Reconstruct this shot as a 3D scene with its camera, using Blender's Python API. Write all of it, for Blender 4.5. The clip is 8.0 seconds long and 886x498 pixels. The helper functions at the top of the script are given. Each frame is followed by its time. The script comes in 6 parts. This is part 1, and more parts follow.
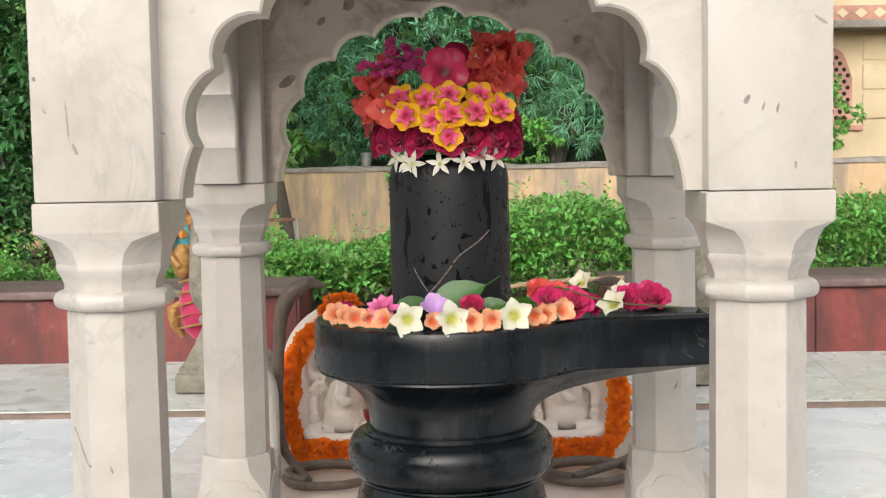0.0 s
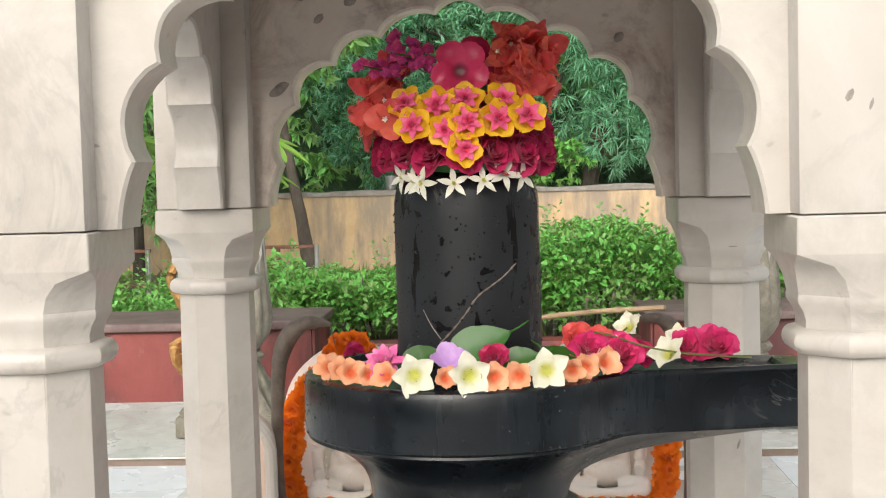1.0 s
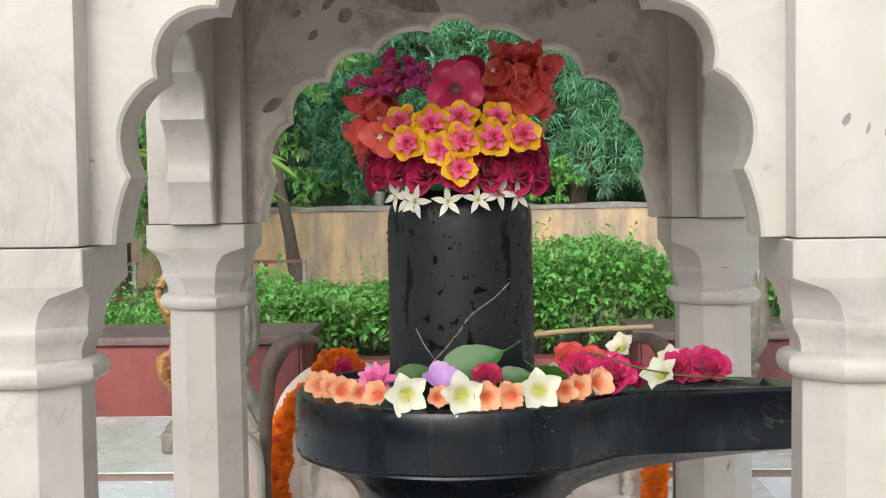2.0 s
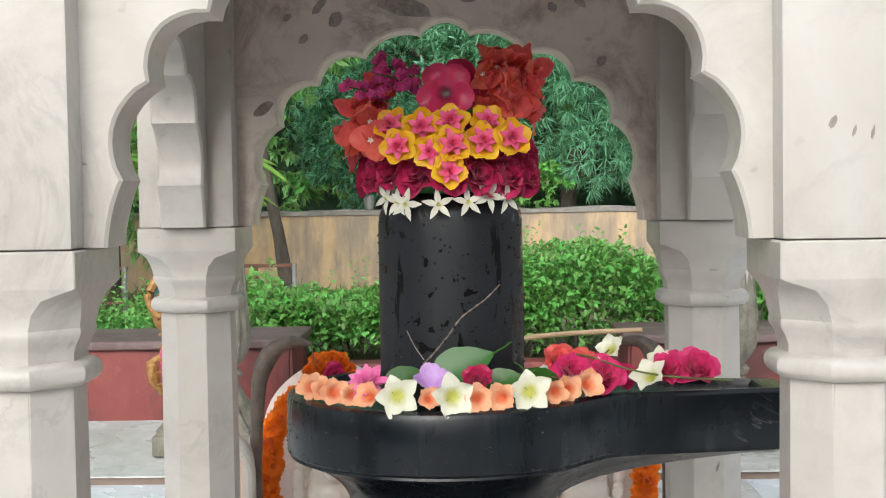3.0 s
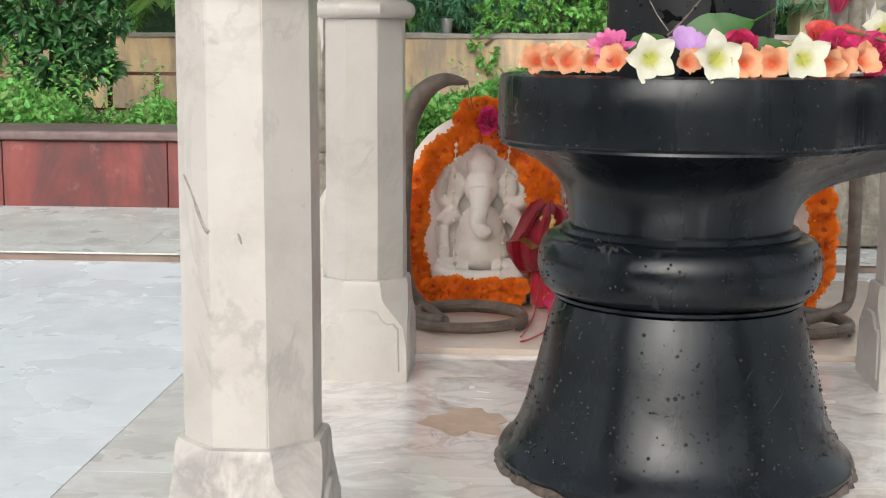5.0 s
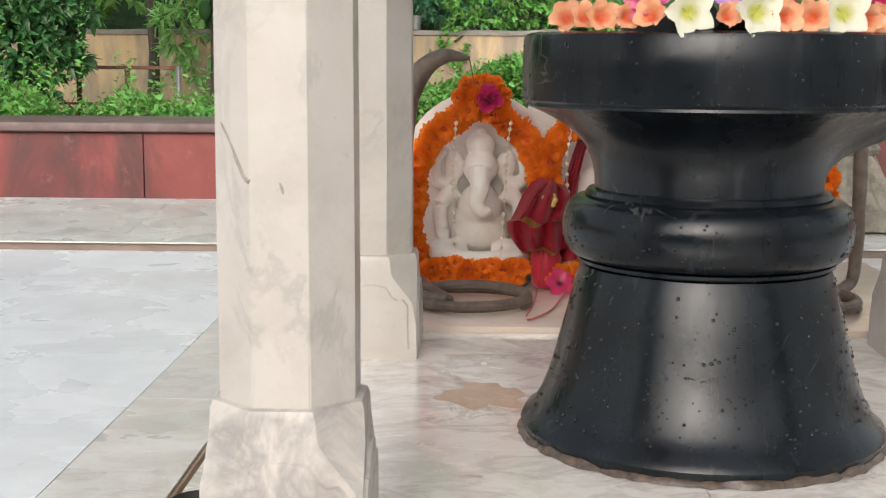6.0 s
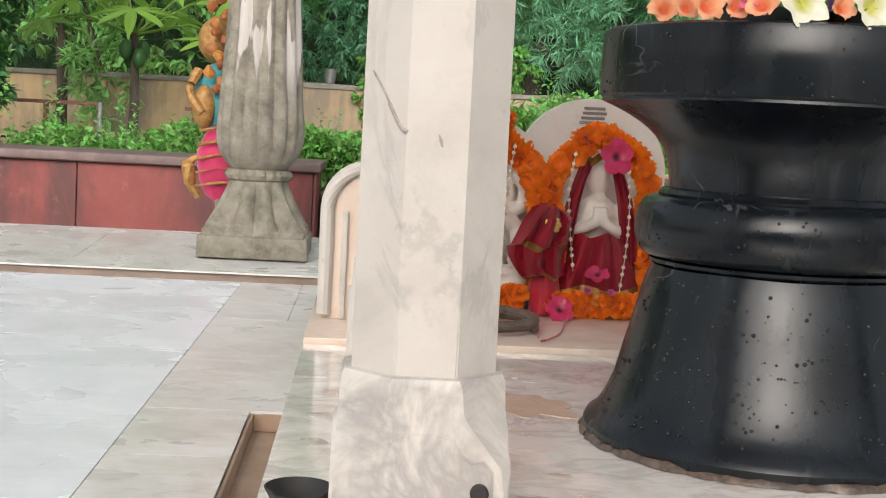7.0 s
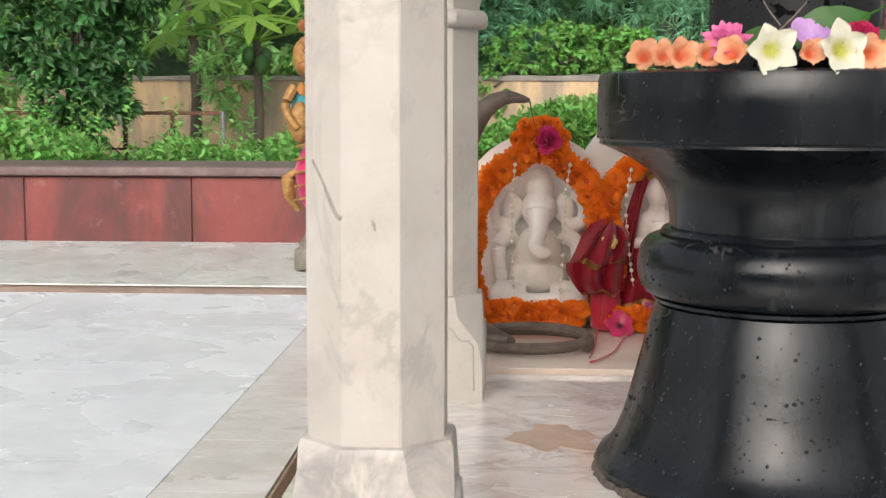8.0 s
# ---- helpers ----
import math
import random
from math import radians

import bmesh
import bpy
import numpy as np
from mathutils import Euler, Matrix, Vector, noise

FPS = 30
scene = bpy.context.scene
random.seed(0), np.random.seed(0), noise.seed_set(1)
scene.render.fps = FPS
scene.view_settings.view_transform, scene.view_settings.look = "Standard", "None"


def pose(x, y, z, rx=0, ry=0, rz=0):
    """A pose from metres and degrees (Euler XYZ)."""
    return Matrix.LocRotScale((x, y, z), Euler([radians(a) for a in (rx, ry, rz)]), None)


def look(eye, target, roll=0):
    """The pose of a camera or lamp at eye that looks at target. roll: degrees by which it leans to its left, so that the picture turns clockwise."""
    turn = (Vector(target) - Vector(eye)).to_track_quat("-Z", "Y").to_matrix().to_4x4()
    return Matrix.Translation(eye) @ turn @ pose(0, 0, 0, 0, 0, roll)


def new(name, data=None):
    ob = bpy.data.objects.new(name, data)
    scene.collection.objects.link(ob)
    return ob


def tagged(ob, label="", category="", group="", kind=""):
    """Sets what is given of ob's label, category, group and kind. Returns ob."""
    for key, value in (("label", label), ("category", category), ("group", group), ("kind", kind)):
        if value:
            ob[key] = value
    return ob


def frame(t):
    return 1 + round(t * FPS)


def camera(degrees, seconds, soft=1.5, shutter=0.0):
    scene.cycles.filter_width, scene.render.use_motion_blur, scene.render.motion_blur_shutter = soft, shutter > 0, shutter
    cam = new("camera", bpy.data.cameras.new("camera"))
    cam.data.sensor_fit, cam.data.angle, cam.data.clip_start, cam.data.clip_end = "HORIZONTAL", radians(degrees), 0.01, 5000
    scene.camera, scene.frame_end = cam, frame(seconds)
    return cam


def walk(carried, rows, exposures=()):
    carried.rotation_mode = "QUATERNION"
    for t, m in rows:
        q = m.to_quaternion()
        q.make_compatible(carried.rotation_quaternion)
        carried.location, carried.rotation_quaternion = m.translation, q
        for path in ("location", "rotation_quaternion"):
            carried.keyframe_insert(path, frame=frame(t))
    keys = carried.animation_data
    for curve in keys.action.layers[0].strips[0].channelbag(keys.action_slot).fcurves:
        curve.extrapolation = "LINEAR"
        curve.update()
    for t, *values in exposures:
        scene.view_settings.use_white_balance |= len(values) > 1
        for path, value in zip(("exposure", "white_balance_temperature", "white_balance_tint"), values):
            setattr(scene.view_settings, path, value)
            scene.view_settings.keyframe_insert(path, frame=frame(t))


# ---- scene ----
cam = camera(37.5, 8.0, 1.1, 0.2)

PATH = [
    (0, (0.059, -2.40, 0.823), (0.012, -0.40, 0.668), -1.1),
    (0.5, (0.059, -2.08, 0.814), (0.005, -0.085, 0.682), -1.1),
    (1, (0.071, -1.98, 0.811), (-0.022, 0.014, 0.694), -1.5),
    (1.5, (0.061, -1.973, 0.815), (-0.023, 0.022, 0.712), -1.1),
    (3, (0.06, -1.987, 0.813), (0.004, 0.01, 0.726), -0.9),
    (3.5, (0.021, -1.958, 0.763), (-0.046, 0.035, 0.61), -1.5),
    (4, (-0.08, -1.889, 0.664), (-0.205, 0.085, 0.367), 2.0),
    (4.2, (-0.117, -1.86, 0.608), (-0.301, 0.105, 0.282), 1.8),
    (5.3, (-0.203, -1.762, 0.545), (-0.316, 0.216, 0.269), 0.0),
    (5.5, (-0.202, -1.76, 0.542), (-0.322, 0.219, 0.283), 0.3),
    (6, (-0.284, -1.739, 0.489), (-0.349, 0.237, 0.192), 0.3),
    (6.5, (-0.451, -1.699, 0.418), (-0.395, 0.286, 0.18), 1.0),
    (7, (-0.536, -1.686, 0.377), (-0.415, 0.302, 0.19), 3.0),
    (7.5, (-0.528, -1.7, 0.387), (-0.446, 0.287, 0.176), 2.1),
    (8, (-0.339, -1.736, 0.48), (-0.455, 0.247, 0.252), 0.1),
]
EXPOSURE = [(0, 0.06, 6550, 11), (0.5, 0.10, 6550, 11), (1, 0.16, 6550, 10), (1.5, 0.06, 6400, 9), (3, 0.02, 6120, 8), (3.5, 0.14, 6050, 7), (4.2, 0.04, 6000, 7), (5.5, 0.04, 6450, 12), (7, 0.03, 6500, 12), (8, 0.07, 6550, 13)]
walk(cam, [(t, look(eye, target, roll)) for t, eye, target, roll in PATH], EXPOSURE)

# ---- world and light ----
world = bpy.data.worlds.new("overcast_sky")
scene.world = world
world.use_nodes = True
wn, wl = world.node_tree.nodes, world.node_tree.links
sky = wn.new("ShaderNodeTexSky")
sky.sky_type = "NISHITA"
sky.sun_disc = False
sky.sun_elevation, sky.sun_rotation = radians(27), radians(191)
sky.air_density, sky.dust_density = 1.6, 4.0
haze = wn.new("ShaderNodeHueSaturation")
haze.inputs["Saturation"].default_value = 0.35
bg = wn["Background"]
bg.inputs["Strength"].default_value = 0.225
wl.new(sky.outputs["Color"], haze.inputs["Color"])
wl.new(haze.outputs["Color"], bg.inputs["Color"])

sun_data = bpy.data.lights.new("sun", "SUN")
sun_data.energy, sun_data.angle, sun_data.color = 1.16, radians(50), (1.0, 0.975, 0.94)
sun = new("sun", sun_data)
sun.matrix_world = look((-0.7, -3.5, 1.75), (0, 0, 0))


# ---- material helpers ----
def mat(name, base, rough=0.6, metal=0.0):
    m = bpy.data.materials.new(name)
    m.use_nodes = True
    b = m.node_tree.nodes["Principled BSDF"]
    b.inputs["Base Color"].default_value = (*base, 1)
    b.inputs["Roughness"].default_value = rough
    b.inputs["Metallic"].default_value = metal
    return m, m.node_tree.nodes, m.node_tree.links, b


def coords(n, l, scale=(1, 1, 1), space="Object"):
    t = n.new("ShaderNodeTexCoord")
    mp = n.new("ShaderNodeMapping")
    mp.inputs["Scale"].default_value = scale
    l.new(t.outputs[space], mp.inputs["Vector"])
    return mp.outputs["Vector"]


def noise_tex(n, l, vec, scale, detail=5.0, rough=0.6, distort=0.0):
    t = n.new("ShaderNodeTexNoise")
    t.inputs["Scale"].default_value = scale
    t.inputs["Detail"].default_value = detail
    t.inputs["Roughness"].default_value = rough
    t.inputs["Distortion"].default_value = distort
    if vec:
        l.new(vec, t.inputs["Vector"])
    return t.outputs["Fac"]


def ramp(n, l, fac, stops):
    r = n.new("ShaderNodeValToRGB")
    e = r.color_ramp.elements
    while len(e) < len(stops):
        e.new(0.5)
    for el, (p, c) in zip(e, stops):
        el.position = p
        el.color = (*c, 1) if len(c) == 3 else c
    l.new(fac, r.inputs["Fac"])
    return r.outputs["Color"]


def grey(v):
    return (v, v, v)


def blend(n, l, fac, a, b, mode="MIX"):
    m = n.new("ShaderNodeMix")
    m.data_type, m.blend_type = "RGBA", mode
    if isinstance(fac, (int, float)):
        m.inputs[0].default_value = fac
    else:
        l.new(fac, m.inputs[0])
    for i, v in ((6, a), (7, b)):
        if isinstance(v, tuple):
            m.inputs[i].default_value = (*v, 1)
        else:
            l.new(v, m.inputs[i])
    return m.outputs[2]


def bump(n, l, b, height, strength=0.3, dist=0.002):
    k = n.new("ShaderNodeBump")
    k.inputs["Strength"].default_value, k.inputs["Distance"].default_value = strength, dist
    l.new(height, k.inputs["Height"])
    l.new(k.outputs["Normal"], b.inputs["Normal"])


def spread(n, l, col, hue=0.03, val=0.25, island=False):
    """Varies a colour from piece to piece."""
    if island:
        g = n.new("ShaderNodeNewGeometry")
        src = g.outputs["Random Per Island"]
    else:
        g = n.new("ShaderNodeObjectInfo")
        src = g.outputs["Random"]
    hs = n.new("ShaderNodeHueSaturation")
    for key, amount, centre in (("Hue", hue, 0.5), ("Value", val, 1.0)):
        mr = n.new("ShaderNodeMapRange")
        mr.inputs["To Min"].default_value, mr.inputs["To Max"].default_value = centre - amount, centre + amount
        l.new(src, mr.inputs["Value"])
        l.new(mr.outputs["Result"], hs.inputs[key])
    if isinstance(col, tuple):
        hs.inputs["Color"].default_value = (*col, 1)
    else:
        l.new(col, hs.inputs["Color"])
    return hs.outputs["Color"]


def marble(name, c0, c1, vein, stain, vein_scale=2.2, rough=0.35, vein_amount=0.5, stain_amount=0.5, wet=0.0, bands=0.0, mottle=0.0):
    m, n, l, b = mat(name, c0, rough)
    v = coords(n, l)
    cloud = ramp(n, l, noise_tex(n, l, v, 5.0, 6, 0.6, 0.6), [(0.35, c0), (0.7, c1)])
    # thin meandering veins
    w = noise_tex(n, l, v, vein_scale, 7, 0.62, 1.6)
    thin = ramp(n, l, w, [(0.475, grey(0)), (0.5, grey(1)), (0.53, grey(0))])
    patchy = ramp(n, l, noise_tex(n, l, v, 3.1, 3), [(0.48, grey(0)), (0.7, grey(1))])
    fac = blend(n, l, 1.0, thin, patchy, "MULTIPLY")
    fac = blend(n, l, 1.0, fac, grey(vein_amount), "MULTIPLY")
    col = blend(n, l, fac, cloud, vein)
    st = ramp(n, l, noise_tex(n, l, v, 6.5, 9, 0.72, 0.5), [(0.48, grey(0)), (0.68, grey(stain_amount))])
    col = blend(n, l, st, col, stain)
    # small dark pits
    pit = ramp(n, l, noise_tex(n, l, v, 32, 2, 0.5, 0.3), [(0.71, grey(0)), (0.80, grey(0.4))])
    col = blend(n, l, pit, col, vein)
    l.new(col, b.inputs["Base Color"])
    if bands:
        bd = noise_tex(n, l, coords(n, l, (1.8, 2.3, 1)), 2.4, 8, 0.62, 1.5)
        bf = ramp(n, l, bd, [(0.46, grey(0)), (0.54, grey(bands)), (0.60, grey(bands * 0.25)), (0.66, grey(bands * 0.8))])
        col = blend(n, l, bf, col, vein)
        l.new(col, b.inputs["Base Color"])
    if mottle:
        mt = ramp(n, l, noise_tex(n, l, v, 13, 5, 0.6, 0.5), [(0.44, grey(0)), (0.57, grey(mottle)), (0.64, grey(mottle * 0.3)), (0.8, grey(mottle * 0.8))])
        col = blend(n, l, mt, col, (0.27, 0.25, 0.235))
        l.new(col, b.inputs["Base Color"])
    fine = noise_tex(n, l, v, 60, 6, 0.7)
    if wet:
        rr = ramp(n, l, noise_tex(n, l, v, 4.0, 4, 0.55, 0.5), [(0.30, grey(rough)), (0.72, grey(wet))])
        l.new(rr, b.inputs["Roughness"])
        if wet < 0.1:
            b.inputs["Coat Weight"].default_value, b.inputs["Coat Roughness"].default_value = 0.6, 0.06
    else:
        rr = ramp(n, l, fine, [(0.3, grey(rough - 0.08)), (0.8, grey(rough + 0.2))])
        l.new(rr, b.inputs["Roughness"])
    bump(n, l, b, fine, 0.18, 0.0015)
    return m


M_MARBLE = marble("cream_marble", (0.465, 0.43, 0.385), (0.55, 0.52, 0.48), (0.17, 0.155, 0.14), (0.31, 0.28, 0.25), stain_amount=0.38, vein_amount=0.32)
M_FOOT = marble("mottled_marble", (0.48, 0.445, 0.395), (0.56, 0.53, 0.49), (0.2, 0.18, 0.16), (0.42, 0.37, 0.32), stain_amount=0.5, vein_amount=0.2, mottle=0.8)
# brown stains; base lightened to make up for the shade inside the pavilion
M_MARBLE_IN = marble("stained_lightened_marble", (0.58, 0.51, 0.45), (0.70, 0.635, 0.57), (0.16, 0.13, 0.12), (0.24, 0.165, 0.13), stain_amount=0.8, vein_amount=0.5)
M_PLINTH = marble("veined_wet_marble", (0.75, 0.71, 0.65), (0.86, 0.84, 0.80), (0.20, 0.145, 0.115), (0.50, 0.37, 0.29), 3.0, 0.30, 0.8, 0.5, wet=0.07, bands=0.30)
M_SLAB = marble("pink_marble", (0.60, 0.46, 0.37), (0.70, 0.60, 0.51), (0.4, 0.26, 0.2), (0.7, 0.62, 0.55), 3.0, 0.25, 0.5, 0.7, wet=0.1)
M_TILE = marble("grey_white_marble", (0.70, 0.735, 0.755), (0.81, 0.835, 0.85), (0.40, 0.42, 0.44), (0.50, 0.52, 0.51), 1.6, 0.34, 0.35, 0.22, wet=0.2, bands=0.05)
M_TILE_B = marble("buff_marble", (0.60, 0.59, 0.56), (0.73, 0.72, 0.69), (0.33, 0.28, 0.23), (0.47, 0.41, 0.35), 2.0, 0.36, 0.6, 0.5, wet=0.22, bands=0.2)
M_WHITE = marble("white_statue_marble", (0.80, 0.745, 0.67), (0.86, 0.82, 0.765), (0.4, 0.33, 0.29), (0.70, 0.57, 0.48), 4, 0.3, 0.06, 0.4)


def stone_black(dusty=False):
    m, n, l, b = mat("dusty_black_stone" if dusty else "polished_black_stone", (0.012, 0.014, 0.016), 0.32)
    v = coords(n, l)
    base = ramp(n, l, noise_tex(n, l, v, 9, 6, 0.65), [(0.3, (0.003, 0.004, 0.0055)), (0.75, (0.010, 0.014, 0.018))])
    w = noise_tex(n, l, v, 5.5, 4, 0.5, 1.2)
    thin = ramp(n, l, w, [(0.494, grey(0)), (0.5, grey(1)), (0.506, grey(0))])
    gate = ramp(n, l, noise_tex(n, l, v, 6.0, 2), [(0.58, grey(0)), (0.68, grey(0.4))])
    col = blend(n, l, blend(n, l, 1.0, thin, gate, "MULTIPLY"), base, (0.22, 0.21, 0.20))
    # dried run marks
    v2 = coords(n, l, (1, 1, 0.12))
    run = ramp(n, l, noise_tex(n, l, v2, 24, 3, 0.6), [(0.62, grey(0)), (0.75, grey(0.16))])
    col = blend(n, l, run, col, (0.12, 0.13, 0.14))
    l.new(col, b.inputs["Base Color"])
    rr = ramp(n, l, noise_tex(n, l, v2, 10, 5, 0.65), [(0.38, grey(0.16)), (0.68, grey(0.40))])
    l.new(rr, b.inputs["Roughness"])
    bump(n, l, b, noise_tex(n, l, v, 40, 6, 0.7), 0.16, 0.002)
    b.inputs["Specular IOR Level"].default_value = 0.30
    if dusty:
        v3 = coords(n, l, (1, 1, 0.22))
        w3 = noise_tex(n, l, v3, 15, 5, 0.6, 0.7)
        runs = ramp(n, l, w3, [(0.53, grey(0)), (0.56, grey(1))])
        spots = ramp(n, l, noise_tex(n, l, v, 38, 3, 0.6, 0.4), [(0.62, grey(0)), (0.65, grey(1))])
        wetf = blend(n, l, 1.0, runs, spots, "LIGHTEN")
        l.new(blend(n, l, wetf, blend(n, l, 0.4, col, (0.018, 0.018, 0.020)), (0.004, 0.004, 0.005)), b.inputs["Base Color"])
        l.new(ramp(n, l, wetf, [(0.0, grey(0.48)), (1.0, grey(0.16))]), b.inputs["Roughness"])
    return m


M_BLACK = stone_black()
M_DUSTY = stone_black(True)


def simple(name, c0, c1, scale=12, rough=0.6, metal=0.0, bmp=0.3, dist=0.003, space="Object", stretch=(1, 1, 1)):
    m, n, l, b = mat(name, c0, rough, metal)
    v = coords(n, l, stretch, space)
    f = noise_tex(n, l, v, scale, 8, 0.68, 0.3)
    col = ramp(n, l, f, [(0.3, c0), (0.72, c1)])
    big = ramp(n, l, noise_tex(n, l, v, scale * 0.17, 4, 0.6, 0.5), [(0.3, grey(0.72)), (0.7, grey(1.1))])
    l.new(blend(n, l, 1.0, col, big, "MULTIPLY"), b.inputs["Base Color"])
    bump(n, l, b, noise_tex(n, l, v, scale * 4, 6, 0.7), bmp, dist)
    return m


def red_plaster():
    m, n, l, b = mat("red_painted_stone", (0.30, 0.07, 0.06), 0.55)
    v = coords(n, l)
    col = ramp(n, l, noise_tex(n, l, v, 4, 7, 0.7, 0.5), [(0.3, (0.22, 0.046, 0.042)), (0.75, (0.32, 0.086, 0.074))])
    dark = ramp(n, l, noise_tex(n, l, coords(n, l, (1, 1, 0.45)), 3.2, 6, 0.65, 0.6), [(0.44, grey(0)), (0.60, grey(0.8))])
    col = blend(n, l, dark, col, (0.085, 0.04, 0.04))
    pale = ramp(n, l, noise_tex(n, l, v, 9, 6, 0.7), [(0.60, grey(0)), (0.74, grey(0.45))])
    col = blend(n, l, pale, col, (0.42, 0.24, 0.20))
    l.new(col, b.inputs["Base Color"])
    bump(n, l, b, noise_tex(n, l, v, 50, 6, 0.7), 0.25, 0.003)
    return m


def yellow_plaster():
    m, n, l, b = mat("weathered_ochre_plaster", (0.5, 0.34, 0.18), 0.85)
    v = coords(n, l)
    col = ramp(n, l, noise_tex(n, l, v, 1.3, 7, 0.7, 0.4), [(0.3, (0.46, 0.31, 0.17)), (0.72, (0.62, 0.47, 0.29))])
    run = ramp(n, l, noise_tex(n, l, coords(n, l, (1, 1, 0.22)), 3.0, 6, 0.7), [(0.43, grey(0)), (0.58, grey(0.8))])
    col = blend(n, l, run, col, (0.23, 0.20, 0.17))
    l.new(col, b.inputs["Base Color"])
    bump(n, l, b, noise_tex(n, l, v, 22, 6, 0.7), 0.4, 0.01)
    return m


M_RED = red_plaster()
M_CAP = simple("dark_red_stone_cap", (0.12, 0.07, 0.065), (0.25, 0.18, 0.17), 9, 0.5)
M_YELLOW = yellow_plaster()
M_CONC = simple("grey_concrete", (0.22, 0.20, 0.18), (0.36, 0.33, 0.30), 10, 0.85)
M_SOIL = simple("garden_soil", (0.13, 0.10, 0.07), (0.26, 0.21, 0.14), 3, 0.95, bmp=0.8, dist=0.02)
M_JOINT = simple("dark_grout", (0.10, 0.09, 0.085), (0.17, 0.15, 0.14), 30, 0.8)
M_DRAIN = simple("muddy_drain", (0.22, 0.14, 0.09), (0.36, 0.25, 0.18), 12, 0.35)
M_BRONZE = simple("weathered_bronze", (0.085, 0.065, 0.05), (0.22, 0.17, 0.135), 22, 0.5, 0.25, 0.7, 0.004)
M_RUST = simple("rusty_iron", (0.13, 0.055, 0.035), (0.20, 0.10, 0.07), 25, 0.8, 0.2)
M_BARK = simple("grey_bark", (0.06, 0.048, 0.04), (0.15, 0.125, 0.10), 14, 0.95, bmp=0.8, dist=0.02, stretch=(1, 1, 0.3))
M_CLAY = simple("blackened_clay", (0.012, 0.011, 0.010), (0.03, 0.027, 0.025), 30, 0.6)
M_STICK = simple("dry_bamboo", (0.34, 0.23, 0.13), (0.50, 0.36, 0.22), 20, 0.6)
M_TIN = simple("galvanised_tin", (0.35, 0.36, 0.37), (0.5, 0.5, 0.5), 20, 0.4, 0.8)
M_CREAM = simple("cream_limewash", (0.62, 0.50, 0.32), (0.72, 0.60, 0.41), 3, 0.85)
M_PINKSTONE = simple("pink_sandstone", (0.46, 0.23, 0.18), (0.58, 0.33, 0.26), 10, 0.8)
M_DARK = simple("hole_shade", (0.015, 0.012, 0.010), (0.03, 0.025, 0.02), 5, 0.9)


def stone_grey():
    m, n, l, b = mat("lichened_stone", (0.3, 0.28, 0.24), 0.85)
    v = coords(n, l)
    col = ramp(n, l, noise_tex(n, l, v, 14, 8, 0.7, 0.3), [(0.3, (0.12, 0.105, 0.08)), (0.66, (0.38, 0.345, 0.28))])
    moss = ramp(n, l, noise_tex(n, l, v, 5, 6, 0.7), [(0.5, grey(0)), (0.7, grey(0.55))])
    col = blend(n, l, moss, col, (0.17, 0.18, 0.12))
    white = ramp(n, l, noise_tex(n, l, coords(n, l, (1, 1, 0.16)), 16, 3, 0.5), [(0.555, grey(0)), (0.575, grey(0.95))])
    hi = n.new("ShaderNodeSeparateXYZ")
    l.new(coords(n, l), hi.inputs[0])
    mr = n.new("ShaderNodeMapRange")
    mr.inputs["From Min"].default_value, mr.inputs["From Max"].default_value = 0.40, 0.55
    l.new(hi.outputs["Z"], mr.inputs["Value"])
    white = blend(n, l, 1.0, white, mr.outputs["Result"], "MULTIPLY")
    col = blend(n, l, white, col, (0.62, 0.58, 0.54))
    l.new(col, b.inputs["Base Color"])
    bump(n, l, b, noise_tex(n, l, v, 38, 9, 0.8), 0.9, 0.012)
    return m


M_STONE = stone_grey()


def leaf_mat(name, c, hue=0.025, val=0.4, rough=0.45, island=True, trans=0.35):
    m, n, l, b = mat(name, c, rough)
    col = spread(n, l, c, hue, val, island)
    l.new(col, b.inputs["Base Color"])
    tr = n.new("ShaderNodeBsdfTranslucent")
    l.new(col, tr.inputs["Color"])
    mx = n.new("ShaderNodeMixShader")
    mx.inputs[0].default_value = trans
    l.new(b.outputs[0], mx.inputs[1])
    l.new(tr.outputs[0], mx.inputs[2])
    l.new(mx.outputs[0], n["Material Output"].inputs["Surface"])
    return m


M_HEDGE = leaf_mat("hedge_leaf", (0.20, 0.44, 0.10), val=0.5)
M_TREE = leaf_mat("blue_green_leaf", (0.22, 0.48, 0.28), 0.025, 0.55, trans=0.5)
M_TREE2 = leaf_mat("tree_leaf", (0.29, 0.54, 0.18), 0.03, 0.45, trans=0.5)
M_DARKLEAF = leaf_mat("dark_glossy_leaf", (0.07, 0.19, 0.06), 0.02, 0.45, 0.35)
M_LIME = leaf_mat("papaya_leaf", (0.30, 0.52, 0.09), 0.02, 0.25, trans=0.5)
M_LEAF1 = leaf_mat("bel_leaf", (0.05, 0.16, 0.025), 0.02, 0.25, 0.35, False)
M_GRASS = leaf_mat("grass_blade", (0.16, 0.22, 0.06), 0.03, 0.4)


